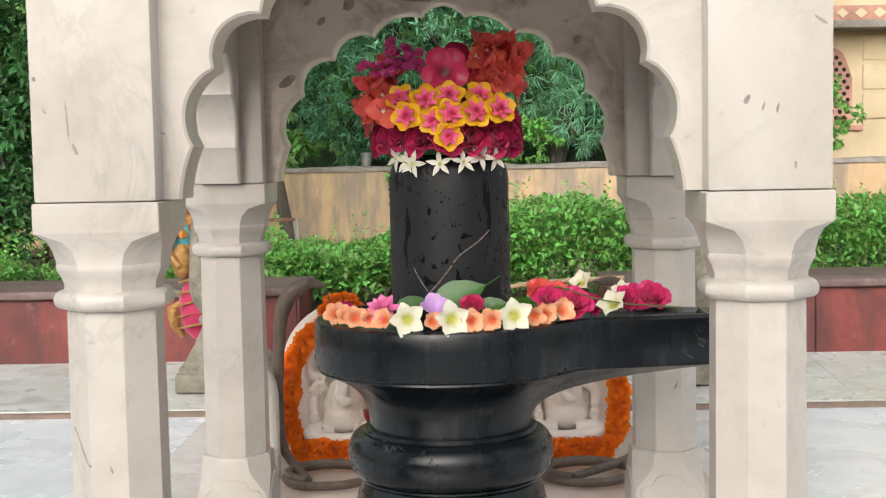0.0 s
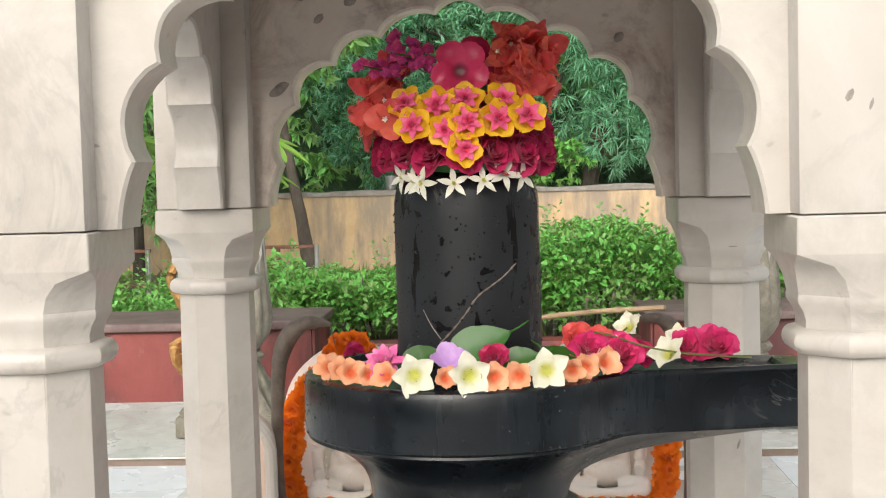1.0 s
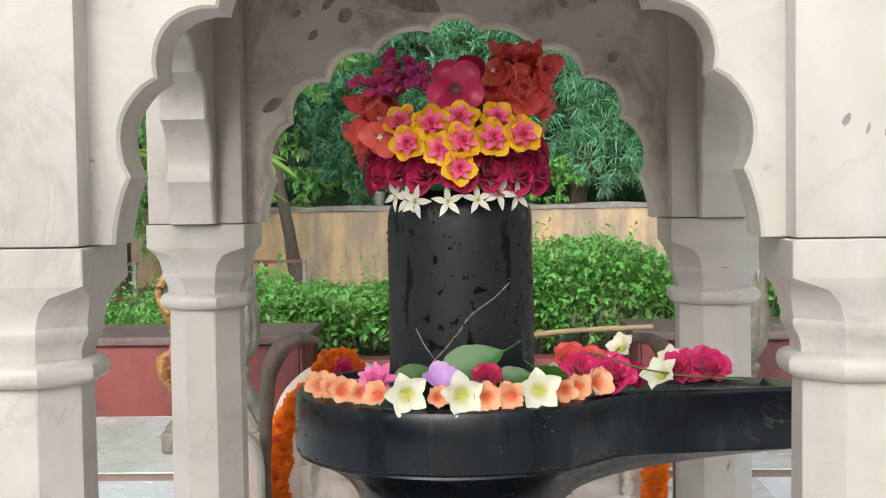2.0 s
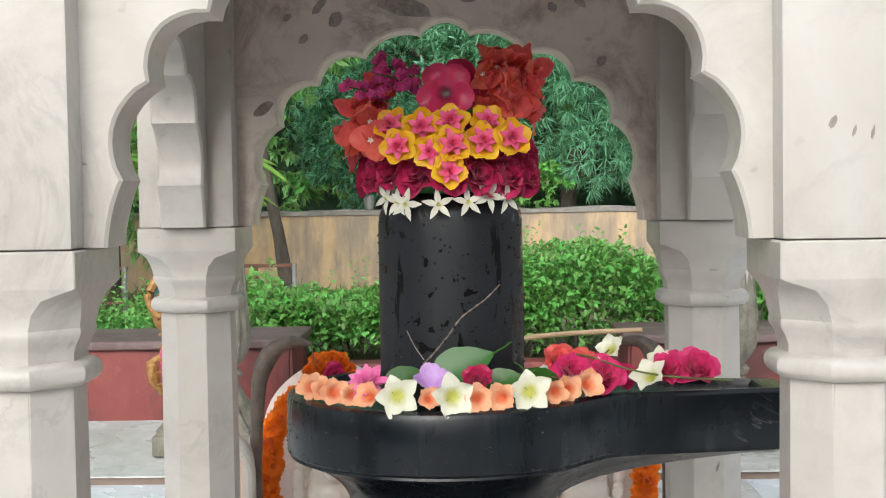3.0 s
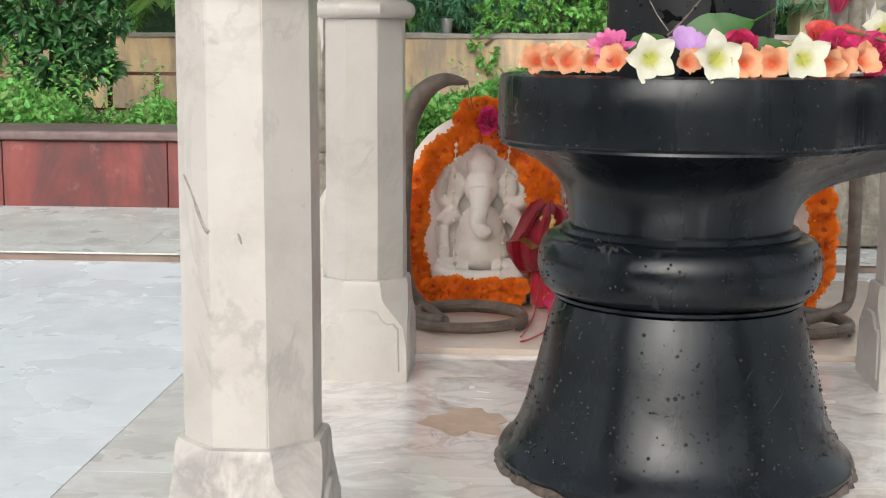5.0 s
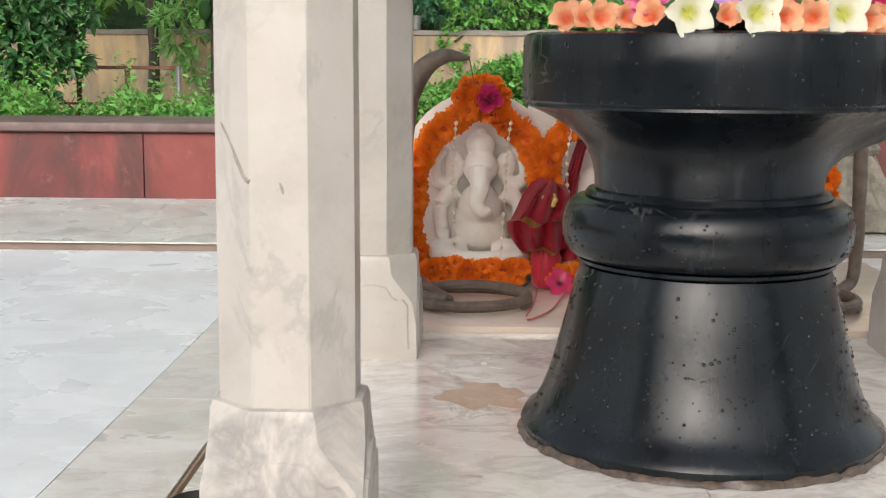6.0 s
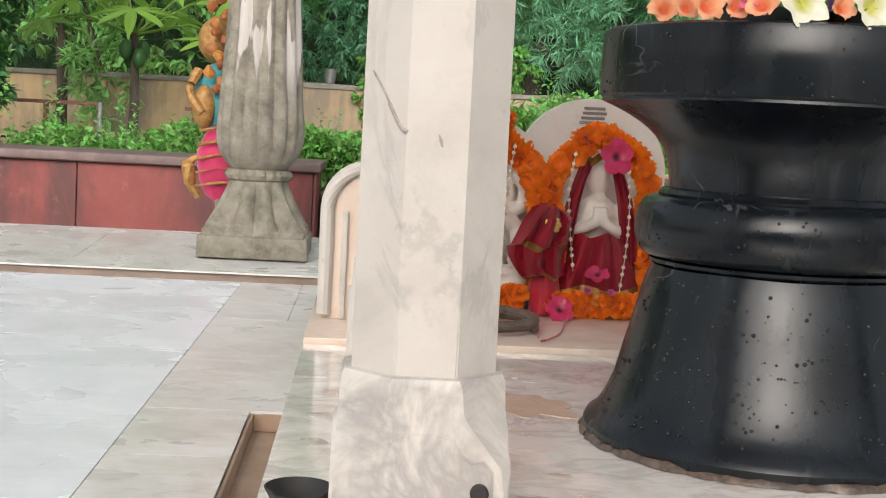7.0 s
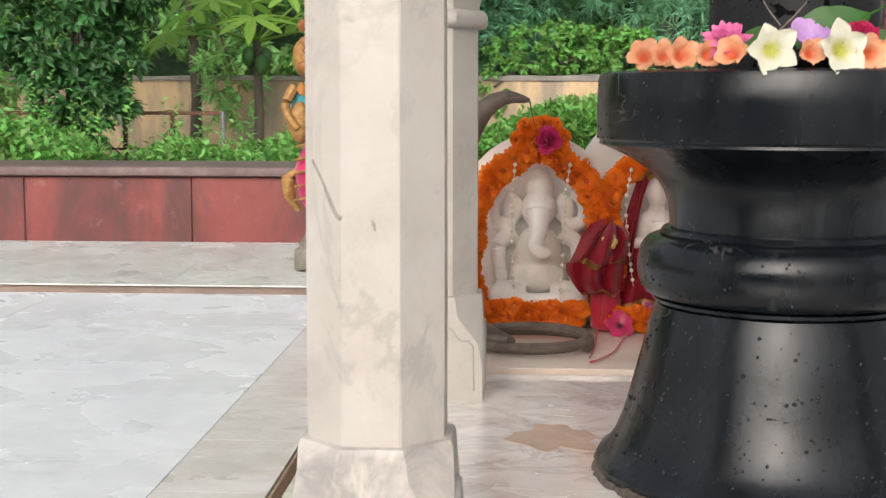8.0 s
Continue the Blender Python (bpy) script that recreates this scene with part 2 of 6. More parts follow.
def petal_mat(name, c, c2=None, rough=0.5, val=0.18, hue=0.012, trans=0.25, scale=60, throat=None):
    m, n, l, b = mat(name, c, rough)
    v = coords(n, l)
    f = noise_tex(n, l, v, scale, 4, 0.6)
    col = ramp(n, l, f, [(0.3, c), (0.75, c2 or tuple(min(1, k * 1.25) for k in c))])
    g = spread(n, l, col, hue, val, True)
    if throat:
        # colour of the heart, by the distance from the flower's axis
        tint, r0, r1 = throat
        flat = n.new("ShaderNodeVectorMath")
        flat.operation = "LENGTH"
        l.new(coords(n, l, (1, 1, 0)), flat.inputs[0])
        mr = n.new("ShaderNodeMapRange")
        mr.inputs["From Min"].default_value, mr.inputs["From Max"].default_value = r0, r1
        mr.inputs["To Min"].default_value, mr.inputs["To Max"].default_value = 1.0, 0.0
        l.new(flat.outputs["Value"], mr.inputs["Value"])
        g = blend(n, l, mr.outputs["Result"], g, tint)
    l.new(g, b.inputs["Base Color"])
    b.inputs["Sheen Weight"].default_value = 0.15
    tr = n.new("ShaderNodeBsdfTranslucent")
    l.new(g, tr.inputs["Color"])
    mx = n.new("ShaderNodeMixShader")
    mx.inputs[0].default_value = trans
    l.new(b.outputs[0], mx.inputs[1])
    l.new(tr.outputs[0], mx.inputs[2])
    l.new(mx.outputs[0], n["Material Output"].inputs["Surface"])
    return m


M_MARI = petal_mat("orange_marigold", (0.88, 0.20, 0.004), (1.0, 0.31, 0.012), val=0.2, trans=0.35)
M_ROSE = petal_mat("crimson_rose_petal", (0.46, 0.008, 0.055), (0.66, 0.025, 0.14), val=0.3)
M_ROSEPINK = petal_mat("deep_pink_petal", (0.68, 0.02, 0.13), (0.80, 0.05, 0.22))
M_PINK = petal_mat("pink_petal", (0.82, 0.10, 0.27), (0.90, 0.22, 0.40), throat=((0.70, 0.03, 0.12), 0.002, 0.012))
M_YEL = petal_mat("golden_yellow_petal", (0.80, 0.44, 0.006), (0.90, 0.56, 0.015), val=0.12)
M_PEACH = petal_mat("peach_petal", (0.78, 0.33, 0.19), (0.84, 0.44, 0.30), val=0.10, throat=((0.62, 0.10, 0.02), 0.004, 0.013))
M_PEACHIN = petal_mat("orange_throat", (0.70, 0.13, 0.03), (0.75, 0.2, 0.06))
M_CREAMP = petal_mat("white_petal", (0.68, 0.66, 0.54), (0.76, 0.75, 0.66), val=0.06)
M_WHITEP = petal_mat("white_trumpet_petal", (0.68, 0.66, 0.52), (0.76, 0.75, 0.64), val=0.05, throat=((0.50, 0.50, 0.08), 0.006, 0.017))
M_CREAMIN = petal_mat("greenish_throat", (0.55, 0.55, 0.12), (0.68, 0.68, 0.25), val=0.05)
M_LILAC = petal_mat("lilac_petal", (0.42, 0.22, 0.56), (0.56, 0.37, 0.68), val=0.06)
M_CORAL = petal_mat("coral_bract", (0.84, 0.11, 0.09), (0.92, 0.22, 0.17), val=0.15, trans=0.4)
M_MAG = petal_mat("magenta_petal", (0.46, 0.010, 0.10), (0.60, 0.04, 0.18), rough=0.35, scale=20, throat=((0.09, 0.001, 0.015), 0.005, 0.019))
M_MAGSMALL = petal_mat("magenta_floret", (0.58, 0.03, 0.22), (0.66, 0.07, 0.3))


def cloth_mat(name, c, rough=0.7):
    m, n, l, b = mat(name, c, rough)
    v = coords(n, l)
    col = ramp(n, l, noise_tex(n, l, v, 18, 5, 0.6), [(0.3, tuple(k * 0.75 for k in c)), (0.75, tuple(min(1, k * 1.2) for k in c))])
    l.new(col, b.inputs["Base Color"])
    b.inputs["Sheen Weight"].default_value = 0.3
    bump(n, l, b, noise_tex(n, l, v, 250, 3, 0.6), 0.3, 0.001)
    return m


M_REDCLOTH = cloth_mat("crimson_satin", (0.48, 0.006, 0.03), 0.5)
M_PINKCLOTH = cloth_mat("magenta_cloth", (0.50, 0.02, 0.10))
M_BLUECLOTH = cloth_mat("teal_cloth", (0.03, 0.27, 0.30))
M_GOLD = simple("gold_thread", (0.55, 0.33, 0.08), (0.75, 0.52, 0.2), 60, 0.35, 0.8)
M_GILT = simple("worn_gilding", (0.22, 0.09, 0.02), (0.50, 0.30, 0.10), 45, 0.55, 0.3)
M_BEAD = petal_mat("cream_bead", (0.78, 0.70, 0.52), (0.84, 0.78, 0.64), val=0.05)
M_THREAD = cloth_mat("red_thread", (0.40, 0.01, 0.015))


def water_mat():
    m, n, l, b = mat("standing_water", (0.9, 0.9, 0.9), 0.03)
    clear, gloss, fr, mx = (n.new("ShaderNode" + k) for k in ("BsdfTransparent", "BsdfGlossy", "Fresnel", "MixShader"))
    clear.inputs["Color"].default_value = (0.97, 0.955, 0.93, 1)
    gloss.inputs["Roughness"].default_value = 0.05
    fr.inputs["IOR"].default_value = 1.33
    l.new(fr.outputs[0], mx.inputs[0])
    l.new(clear.outputs[0], mx.inputs[1])
    l.new(gloss.outputs[0], mx.inputs[2])
    l.new(mx.outputs[0], n["Material Output"].inputs["Surface"])
    return m


M_WATER = water_mat()


# ---- mesh helpers ----
LOW = -0.02  # level of the plinth
DATUM = 0.0  # added to the heights of what is being built


def thing(name, label, category, group="", at=(0, 0, 0)):
    e = new(name)
    e.empty_display_size = 0.05
    e.location = (at[0], at[1], at[2] + DATUM)
    return tagged(e, label, category, group)


def finish(bm, smooth=True, angle=35):
    bmesh.ops.recalc_face_normals(bm, faces=bm.faces[:])
    if smooth:
        for f in bm.faces:
            f.smooth = True
        for e in bm.edges:
            if len(e.link_faces) == 2 and e.calc_face_angle(0) > radians(angle):
                e.smooth = False


def part(name, bm, material, parent=None, label="", smooth=True, recalc=True):
    """Links a bmesh as one mesh object, under a thing or a part; coordinates are in world space."""
    if recalc:
        finish(bm, smooth)
    me = bpy.data.meshes.new(name)
    bm.to_mesh(me)
    bm.free()
    for k in (material if isinstance(material, (list, tuple)) else [material]):
        me.materials.append(k)
    ob = new(name, me)
    ob.location.z = DATUM
    if parent is not None:
        attach(ob, parent)
    if label:
        tagged(ob, label)
    return ob


def world_of(ob):
    m = ob.matrix_basis.copy()
    while ob.parent is not None:
        m = ob.parent.matrix_basis @ m
        ob = ob.parent
    return m


def attach(ob, parent):
    """Parents ob and keeps it where it stands (parents only move, they do not turn)."""
    ob.parent = parent
    ob.location = Vector(ob.location) - world_of(parent).translation


def mesh_of(name, bm, material, smooth=True):
    finish(bm, smooth)
    me = bpy.data.meshes.new(name)
    bm.to_mesh(me)
    bm.free()
    for k in (material if isinstance(material, (list, tuple)) else [material]):
        me.materials.append(k)
    return me


def box(bm, x0, x1, y0, y1, z0, z1, bevel=0.0, seg=2):
    r = bmesh.ops.create_cube(bm, size=1)
    vs = r["verts"]
    bmesh.ops.scale(bm, vec=(x1 - x0, y1 - y0, z1 - z0), verts=vs)
    bmesh.ops.translate(bm, vec=((x0 + x1) / 2, (y0 + y1) / 2, (z0 + z1) / 2), verts=vs)
    if bevel:
        es = list({e for v in vs for e in v.link_edges})
        bmesh.ops.bevel(bm, geom=es, offset=bevel, segments=seg, profile=0.6, affect="EDGES")
    return bm


def rings(bm, loops, cap=True, closed=False, mat_index=0):
    """Skins a list of vertex rings of equal length."""
    rows = [[bm.verts.new(p) for p in lp] for lp in loops]
    k = len(rows[0])
    pairs = list(zip(rows, rows[1:])) + ([(rows[-1], rows[0])] if closed else [])
    for a, b in pairs:
        for i in range(k):
            f = bm.faces.new((a[i], a[(i + 1) % k], b[(i + 1) % k], b[i]))
            f.material_index = mat_index
    if cap and not closed:
        bm.faces.new(rows[0][::-1]).material_index = mat_index
        bm.faces.new(rows[-1]).material_index = mat_index
    return rows


def lathe(bm, profile, cx, cy, seg=64):
    return rings(bm, [[(cx + r * math.cos(2 * math.pi * i / seg), cy + r * math.sin(2 * math.pi * i / seg), z) for i in range(seg)] for r, z in profile])


def tube(bm, pts, radius, seg=8, cap=True, mat_index=0):
    """A tube along points; radius: a number or one per point."""
    pts = [Vector(p) for p in pts]
    rad = radius if isinstance(radius, (list, tuple)) else [radius] * len(pts)
    up = Vector((0.12, 0.31, 0.94))
    loops = []
    for i, p in enumerate(pts):
        d = (pts[min(i + 1, len(pts) - 1)] - pts[max(i - 1, 0)]).normalized()
        side = d.cross(up)
        if side.length < 0.05:
            side = d.cross(Vector((1, 0, 0)))
        side.normalize()
        top = side.cross(d)
        loops.append([p + float(rad[i]) * (math.cos(2 * math.pi * k / seg) * side + math.sin(2 * math.pi * k / seg) * top) for k in range(seg)])
    return rings(bm, loops, cap, mat_index=mat_index)


def ball(bm, c, r, scale=(1, 1, 1), u=16, v=10, mat_index=0, turn=None):
    got = bmesh.ops.create_uvsphere(bm, u_segments=u, v_segments=v, radius=r)
    m = Matrix.Translation(c) @ (turn or Matrix()) @ Matrix.Diagonal((*scale, 1))
    bmesh.ops.transform(bm, matrix=m, verts=got["verts"])
    for f in {f for w in got["verts"] for f in w.link_faces}:
        f.material_index = mat_index
    return got["verts"]


def smooth_path(pts, n=8):
    """Catmull-Rom points through pts."""
    P = [Vector([float(k) for k in p]) for p in pts]
    P = [2 * P[0] - P[1]] + P + [2 * P[-1] - P[-2]]
    out = []
    for i in range(1, len(P) - 2):
        for k in range(n):
            t = k / n
            a, b, c, d = P[i - 1:i + 3]
            out.append(0.5 * (2 * b + (c - a) * t + (2 * a - 5 * b + 4 * c - d) * t * t + (3 * b - a - 3 * c + d) * t ** 3))
    out.append(P[-2])
    return out


def rough_up(bm, amount, scale, seed=0.0):
    bm.normal_update()
    for v in bm.verts:
        v.co += v.normal * amount * noise.noise(v.co * scale + Vector((seed, seed * 0.7, -seed)))


# ---- ground, floors and drain ----
FLOOR_Z = -0.085
UPPER_Z = -0.078
COLUMN_Z = -0.060
PW = 0.636  # half width of the plinth

bm = bmesh.new()
box(bm, -60, 60, -30, 90, -0.9, -0.16)
ground = tagged(part("ground", bm, M_SOIL), "bare brown earth under the courtyard and garden", "ground", kind="structure")

DATUM = LOW
floor = tagged(thing("floor", "", ""), "pale grey and buff marble paving slabs with dark joints", "floor", kind="structure")
bm = bmesh.new()
box(bm, -7, -0.71, -4.5, 2.13, -0.2, FLOOR_Z - 0.012)
box(bm, 0.71, 7, -4.5, 2.13, -0.2, FLOOR_Z - 0.012)
box(bm, -0.71, 0.71, -4.5, -0.98, -0.2, FLOOR_Z - 0.012)
box(bm, -0.71, 0.71, 1.42, 2.13, -0.2, FLOOR_Z - 0.012)
part("bed", bm, M_JOINT, floor, "dark grout", smooth=False)
bm = bmesh.new()
box(bm, -0.71, -PW, -0.98, 0.44, -0.2, -0.118)
box(bm, PW, 0.71, -0.98, 0.44, -0.2, -0.118)
for s in (-1, 1):
    box(bm, min(s * PW, s * 0.708), max(s * PW, s * 0.708), 0.432, 0.438, -0.117, FLOOR_Z - 0.004)
    box(bm, min(s * 0.704, s * 0.709), max(s * 0.704, s * 0.709), -0.98, 0.431, -0.117, FLOOR_Z - 0.004)
part("drain_channel", bm, M_DRAIN, floor, "muddy brown open drain", smooth=False)


def slab(x0, x1, y0, y1, z, material, parent, name="slab", gap=0.0008, th=0.03):
    b = bmesh.new()
    box(b, x0 + gap, x1 - gap, y0 + gap, y1 - gap, z - th, z + random.uniform(-0.0002, 0.0002))
    return part(name, b, material, parent, smooth=False)


for s in (-1, 1):
    def lane(a, b):
        return (min(s * a, s * b), max(s * a, s * b))
    # narrow buff strip along the drain
    for y0, y1 in ((-2.4, -1.5), (-1.5, -0.62), (-0.62, 0.14), (0.14, 0.44), (0.44, 0.88), (0.88, 1.42), (1.42, 2.115)):
        slab(*lane(0.71 if y0 < 0.4 or y0 > 1.4 else PW + 0.003, 0.885), y0, y1, FLOOR_Z, M_TILE_B, floor)
    edges = (0.885, 1.72, 2.6, 3.5, 4.6, 6.0)
    for i in range(5):
        off = 0.0 if i % 2 == 0 else 0.33
        ys = [-2.9 + off, -2.1 + off, -1.25 + off, -0.45 + off, 0.30 + off, 0.98 + off, 1.56 + off, 2.115]
        for y0, y1 in zip(ys, ys[1:]):
            slab(*lane(edges[i], edges[i + 1]), y0, y1, FLOOR_Z, M_TILE, floor)
for x0, x1 in ((-0.71, -0.05), (-0.05, 0.71)):
    for y0, y1 in ((-2.6, -1.8), (-1.8, -0.98), (1.42, 2.115)):
        slab(x0, x1, y0, y1, FLOOR_Z, M_TILE_B, floor)

DATUM = 0.0
# raised terrace behind with its brown riser
terrace = tagged(thing("upper_floor", "", ""), "raised weathered marble terrace with a brown stone riser", "floor", kind="structure")
bm = bmesh.new()
box(bm, -7, 7, 2.13, 2.9, -0.2, UPPER_Z - 0.006)
part("riser", bm, simple("brown_stone_riser", (0.26, 0.19, 0.15), (0.38, 0.29, 0.24), 14, 0.7), terrace, "brown stone riser", smooth=False)
M_TERR = marble("weathered_marble", (0.50, 0.50, 0.46), (0.68, 0.68, 0.65), (0.26, 0.26, 0.24), (0.36, 0.35, 0.31), 2, 0.35, 0.3, 0.7, wet=0.2)
for i in range(10):
    # the slabs fall a little towards the court
    b = bmesh.new()
    box(b, -7 + 1.4 * i + 0.0008, -5.6 + 1.4 * i - 0.0008, 2.115, 2.9, UPPER_Z - 0.005, UPPER_Z)
    for v in b.verts:
        v.co.z += 0.055 * (v.co.y - 2.115)
    part("slab", b, M_TERR, terrace, smooth=False)


DATUM = LOW
# plinth of the pavilion
plinth = tagged(thing("plinth", "", ""), "wet veined cream marble plinth with puddles", "plinth", kind="structure")
bm = bmesh.new()
box(bm, -PW, PW, -0.98, 1.42, -0.2, -0.02, 0.004)
part("plinth_core", bm, M_PLINTH, plinth)
for x0, x1 in ((-PW, -0.02), (-0.02, PW)):
    for y0, y1 in ((-0.98, -0.1), (-0.1, 0.612)):
        slab(x0, x1, y0, y1, 0.0, M_PLINTH, plinth, gap=0.0006)
bm = bmesh.new()
box(bm, -PW, PW, 0.614, 1.42, -0.03, 0.012, 0.003)
part("rear_slab", bm, M_SLAB, plinth, "pinkish marble slab")


def puddle(x, y, rx, ry, seed):
    b = bmesh.new()
    k = 40
    lo, hi = [], []
    for i in range(k):
        a = 2 * math.pi * i / k
        w = 1 + 0.45 * noise.noise(Vector((1.7 * math.cos(a) + seed, 1.7 * math.sin(a), seed)))
        lo.append((math.cos(a) * w, math.sin(a) * w))
    steps = ((0.0, 0.0006), (0.0008, 0.0022), (0.0020, 0.0032), (0.0040, 0.0036))
    for d, z in steps:
        hi.append([(x + max(0.2 * rx, rx - d) * u, y + max(0.2 * ry, ry - d) * v, z) for u, v in lo])
    rows = rings(b, hi, False)
    b.faces.new(rows[-1])
    ob = part("puddle", b, M_WATER)
    ob.visible_shadow = False
    tagged(ob, "thin clear puddle of rinsing water on the marble", "puddle", "puddles on the plinth")


for i, (x, y, rx, ry) in enumerate(((-0.29, 0.42, 0.055, 0.012), (-0.225, 0.44, 0.02, 0.008), (-0.30, -0.22, 0.018, 0.010), (-0.34, -0.33, 0.03, 0.022), (0.36, 0.25, 0.03, 0.008), (-0.24, -0.40, 0.035, 0.022),
                                    (-0.40, 0.30, 0.008, 0.005), (-0.24, 0.26, 0.014, 0.004), (-0.36, -0.08, 0.012, 0.004), (-0.31, -0.02, 0.012, 0.004), (-0.27, -0.12, 0.008, 0.003), (-0.28, -0.30, 0.010, 0.004),
                                    (-0.58, 0.05, 0.02, 0.012), (-0.57, 0.20, 0.02, 0.014), (-0.59, -0.10, 0.02, 0.014), (-0.33, 0.02, 0.007, 0.003), (-0.26, 0.30, 0.03, 0.004))):
    puddle(x, y, rx, ry, 3.1 * i)
# damp reddish stone showing through a chip
bm = bmesh.new()
lo = []
for i in range(36):
    a = 2 * math.pi * i / 36
    w = 1 + 0.5 * noise.noise(Vector((2.2 * math.cos(a) + 9, 2.2 * math.sin(a), 4)))
    lo.append((-0.285 + 0.060 * w * math.cos(a), 0.165 + 0.072 * w * math.sin(a)))
rings(bm, [[(x, y, -0.001) for x, y in lo], [(x, y, 0.0012) for x, y in lo]])
part("stain", bm, simple("damp_pink_stone", (0.46, 0.32, 0.23), (0.58, 0.44, 0.34), 20, 0.25), plinth, "damp pinkish patch")

DATUM = 0.0
# ---- pavilion: pillars, arches, unseen roof slab for shade ----
S = 0.476


def octa(h, z, c, cham):
    """Square of half width h with chamfered corners; cham 0..1 takes it to a regular octagon."""
    k = h * (1 - 0.586 * cham)
    k = min(k, h - 1e-4)
    return [(c[0] + x, c[1] + y, z) for x, y in ((h, -k), (h, k), (k, h), (-k, h), (-h, k), (-h, -k), (-k, -h), (k, -h))]


def pillar(x, y):
    p = thing("pavilion_pillar", "octagonal cream marble pillar with moulded capital and square base", "pillar", "pavilion pillars", (x, y, 0))
    c = (x, y)
    foot = M_FOOT if x < 0 and y < 0 else M_MARBLE
    b = bmesh.new()
    # square foot with scalloped corners that rise to the octagon
    rings(b, [octa(0.079, LOW, c, 0.03), octa(0.079, 0.038, c, 0.04), octa(0.0785, 0.044, c, 0.05), octa(0.0780, 0.076, c, 0.16), octa(0.0775, 0.103, c, 0.62),
              octa(0.077, 0.115, c, 0.82), octa(0.0765, 0.124, c, 0.92), octa(0.0755, 0.146, c, 0.96), octa(0.073, 0.153, c, 1), octa(0.066, 0.1545, c, 1)])
    part("base", b, foot, p)
    # raised scalloped shields on the faces of the foot
    for k in range(4):
        b = bmesh.new()
        prof = []
        for i in range(15):
            u = -1 + 2 * i / 14
            top = 0.122 - 0.034 * abs(u) ** 2.2 - (0.010 if 0.55 < abs(u) < 0.8 else 0)
            prof.append((u * 0.066, top))
        outer = [(-0.068, 0.012), (0.068, 0.012)] + [(u, t) for u, t in reversed(prof)]
        inner = [(a * 0.93, 0.012 + (t - 0.012) * 0.97) for a, t in outer]
        lo = [Vector((a, -0.0765, t + LOW * 0.7)) for a, t in outer]
        hi = [Vector((a, -0.0815, t + LOW * 0.7)) for a, t in inner]
        rot = Matrix.Rotation(k * math.pi / 2, 3, "Z")
        rings(b, [[rot @ v + Vector((x, y, 0)) for v in lo], [rot @ v + Vector((x, y, 0)) for v in hi]])
        part("shield", b, foot, p)
    b = bmesh.new()
    rings(b, [octa(0.0665, 0.150, c, 1), octa(0.0665, 0.30, c, 1), octa(0.066, 0.45, c, 1), octa(0.0655, 0.597, c, 1)])
    bmesh.ops.bevel(b, geom=[e for e in b.edges if abs(e.verts[0].co.z - e.verts[1].co.z) > 0.05], offset=0.0014, segments=2, affect="EDGES")
    part("shaft", b, M_MARBLE, p)
    b = bmesh.new()
    loops = []
    for i in range(9):
        a = -math.pi / 2 + math.pi * i / 8
        loops.append(octa(0.070 + 0.0125 * math.cos(a), 0.611 + 0.0145 * math.sin(a), c, 1))
    rings(b, loops)
    part("neck_ring", b, M_MARBLE, p)
    b = bmesh.new()
    rings(b, [octa(0.068, 0.624, c, 1), octa(0.0675, 0.634, c, 1), octa(0.071, 0.645, c, 1), octa(0.077, 0.655, c, 1), octa(0.0775, 0.661, c, 1), octa(0.0765, 0.664, c, 1),
              octa(0.080, 0.683, c, 0.92), octa(0.085, 0.699, c, 0.70), octa(0.0885, 0.707, c, 0.3), octa(0.090, 0.7115, c, 0.06),
              octa(0.0905, 0.713, c, 0.03), octa(0.0905, 0.7525, c, 0.03), octa(0.089, 0.7545, c, 0.03)])
    part("capital", b, M_MARBLE, p)
    b = bmesh.new()
    box(b, x - 0.0875, x + 0.0875, y - 0.0875, y + 0.0875, 0.7555, 1.262, 0.005, 2)
    part("impost_block", b, M_MARBLE, p)
    return p


PILLARS = {(i, j): pillar(i * S, j * S) for i in (-1, 1) for j in (-1, 1)}
M_CHIP = simple("dark_inclusion", (0.20, 0.175, 0.155), (0.42, 0.37, 0.33), 90, 0.6)


def chip(parent, p, rx, rz, lean=0.0, wall="front"):
    """A dark flaw in the marble, just proud of the face."""
    b = bmesh.new()
    k = 14
    pts = [(rx * (1 + 0.35 * noise.noise(Vector((math.cos(t) * 2, math.sin(t) * 2, p[0] * 50)))) * math.cos(t), rz * (1 + 0.35 * noise.noise(Vector((math.cos(t) * 2, math.sin(t) * 2, p[2] * 50)))) * math.sin(t)) for t in np.linspace(0, 2 * math.pi, k, endpoint=False)]
    c, s = math.cos(lean), math.sin(lean)
    rings(b, [[(p[0] + q * (u * c - w * s), p[1] - d, p[2] + q * (u * s + w * c)) for u, w in pts] for q, d in ((1, -0.0004), (0.85, 0.0005))])
    part("flaw", b, M_CHIP, parent)


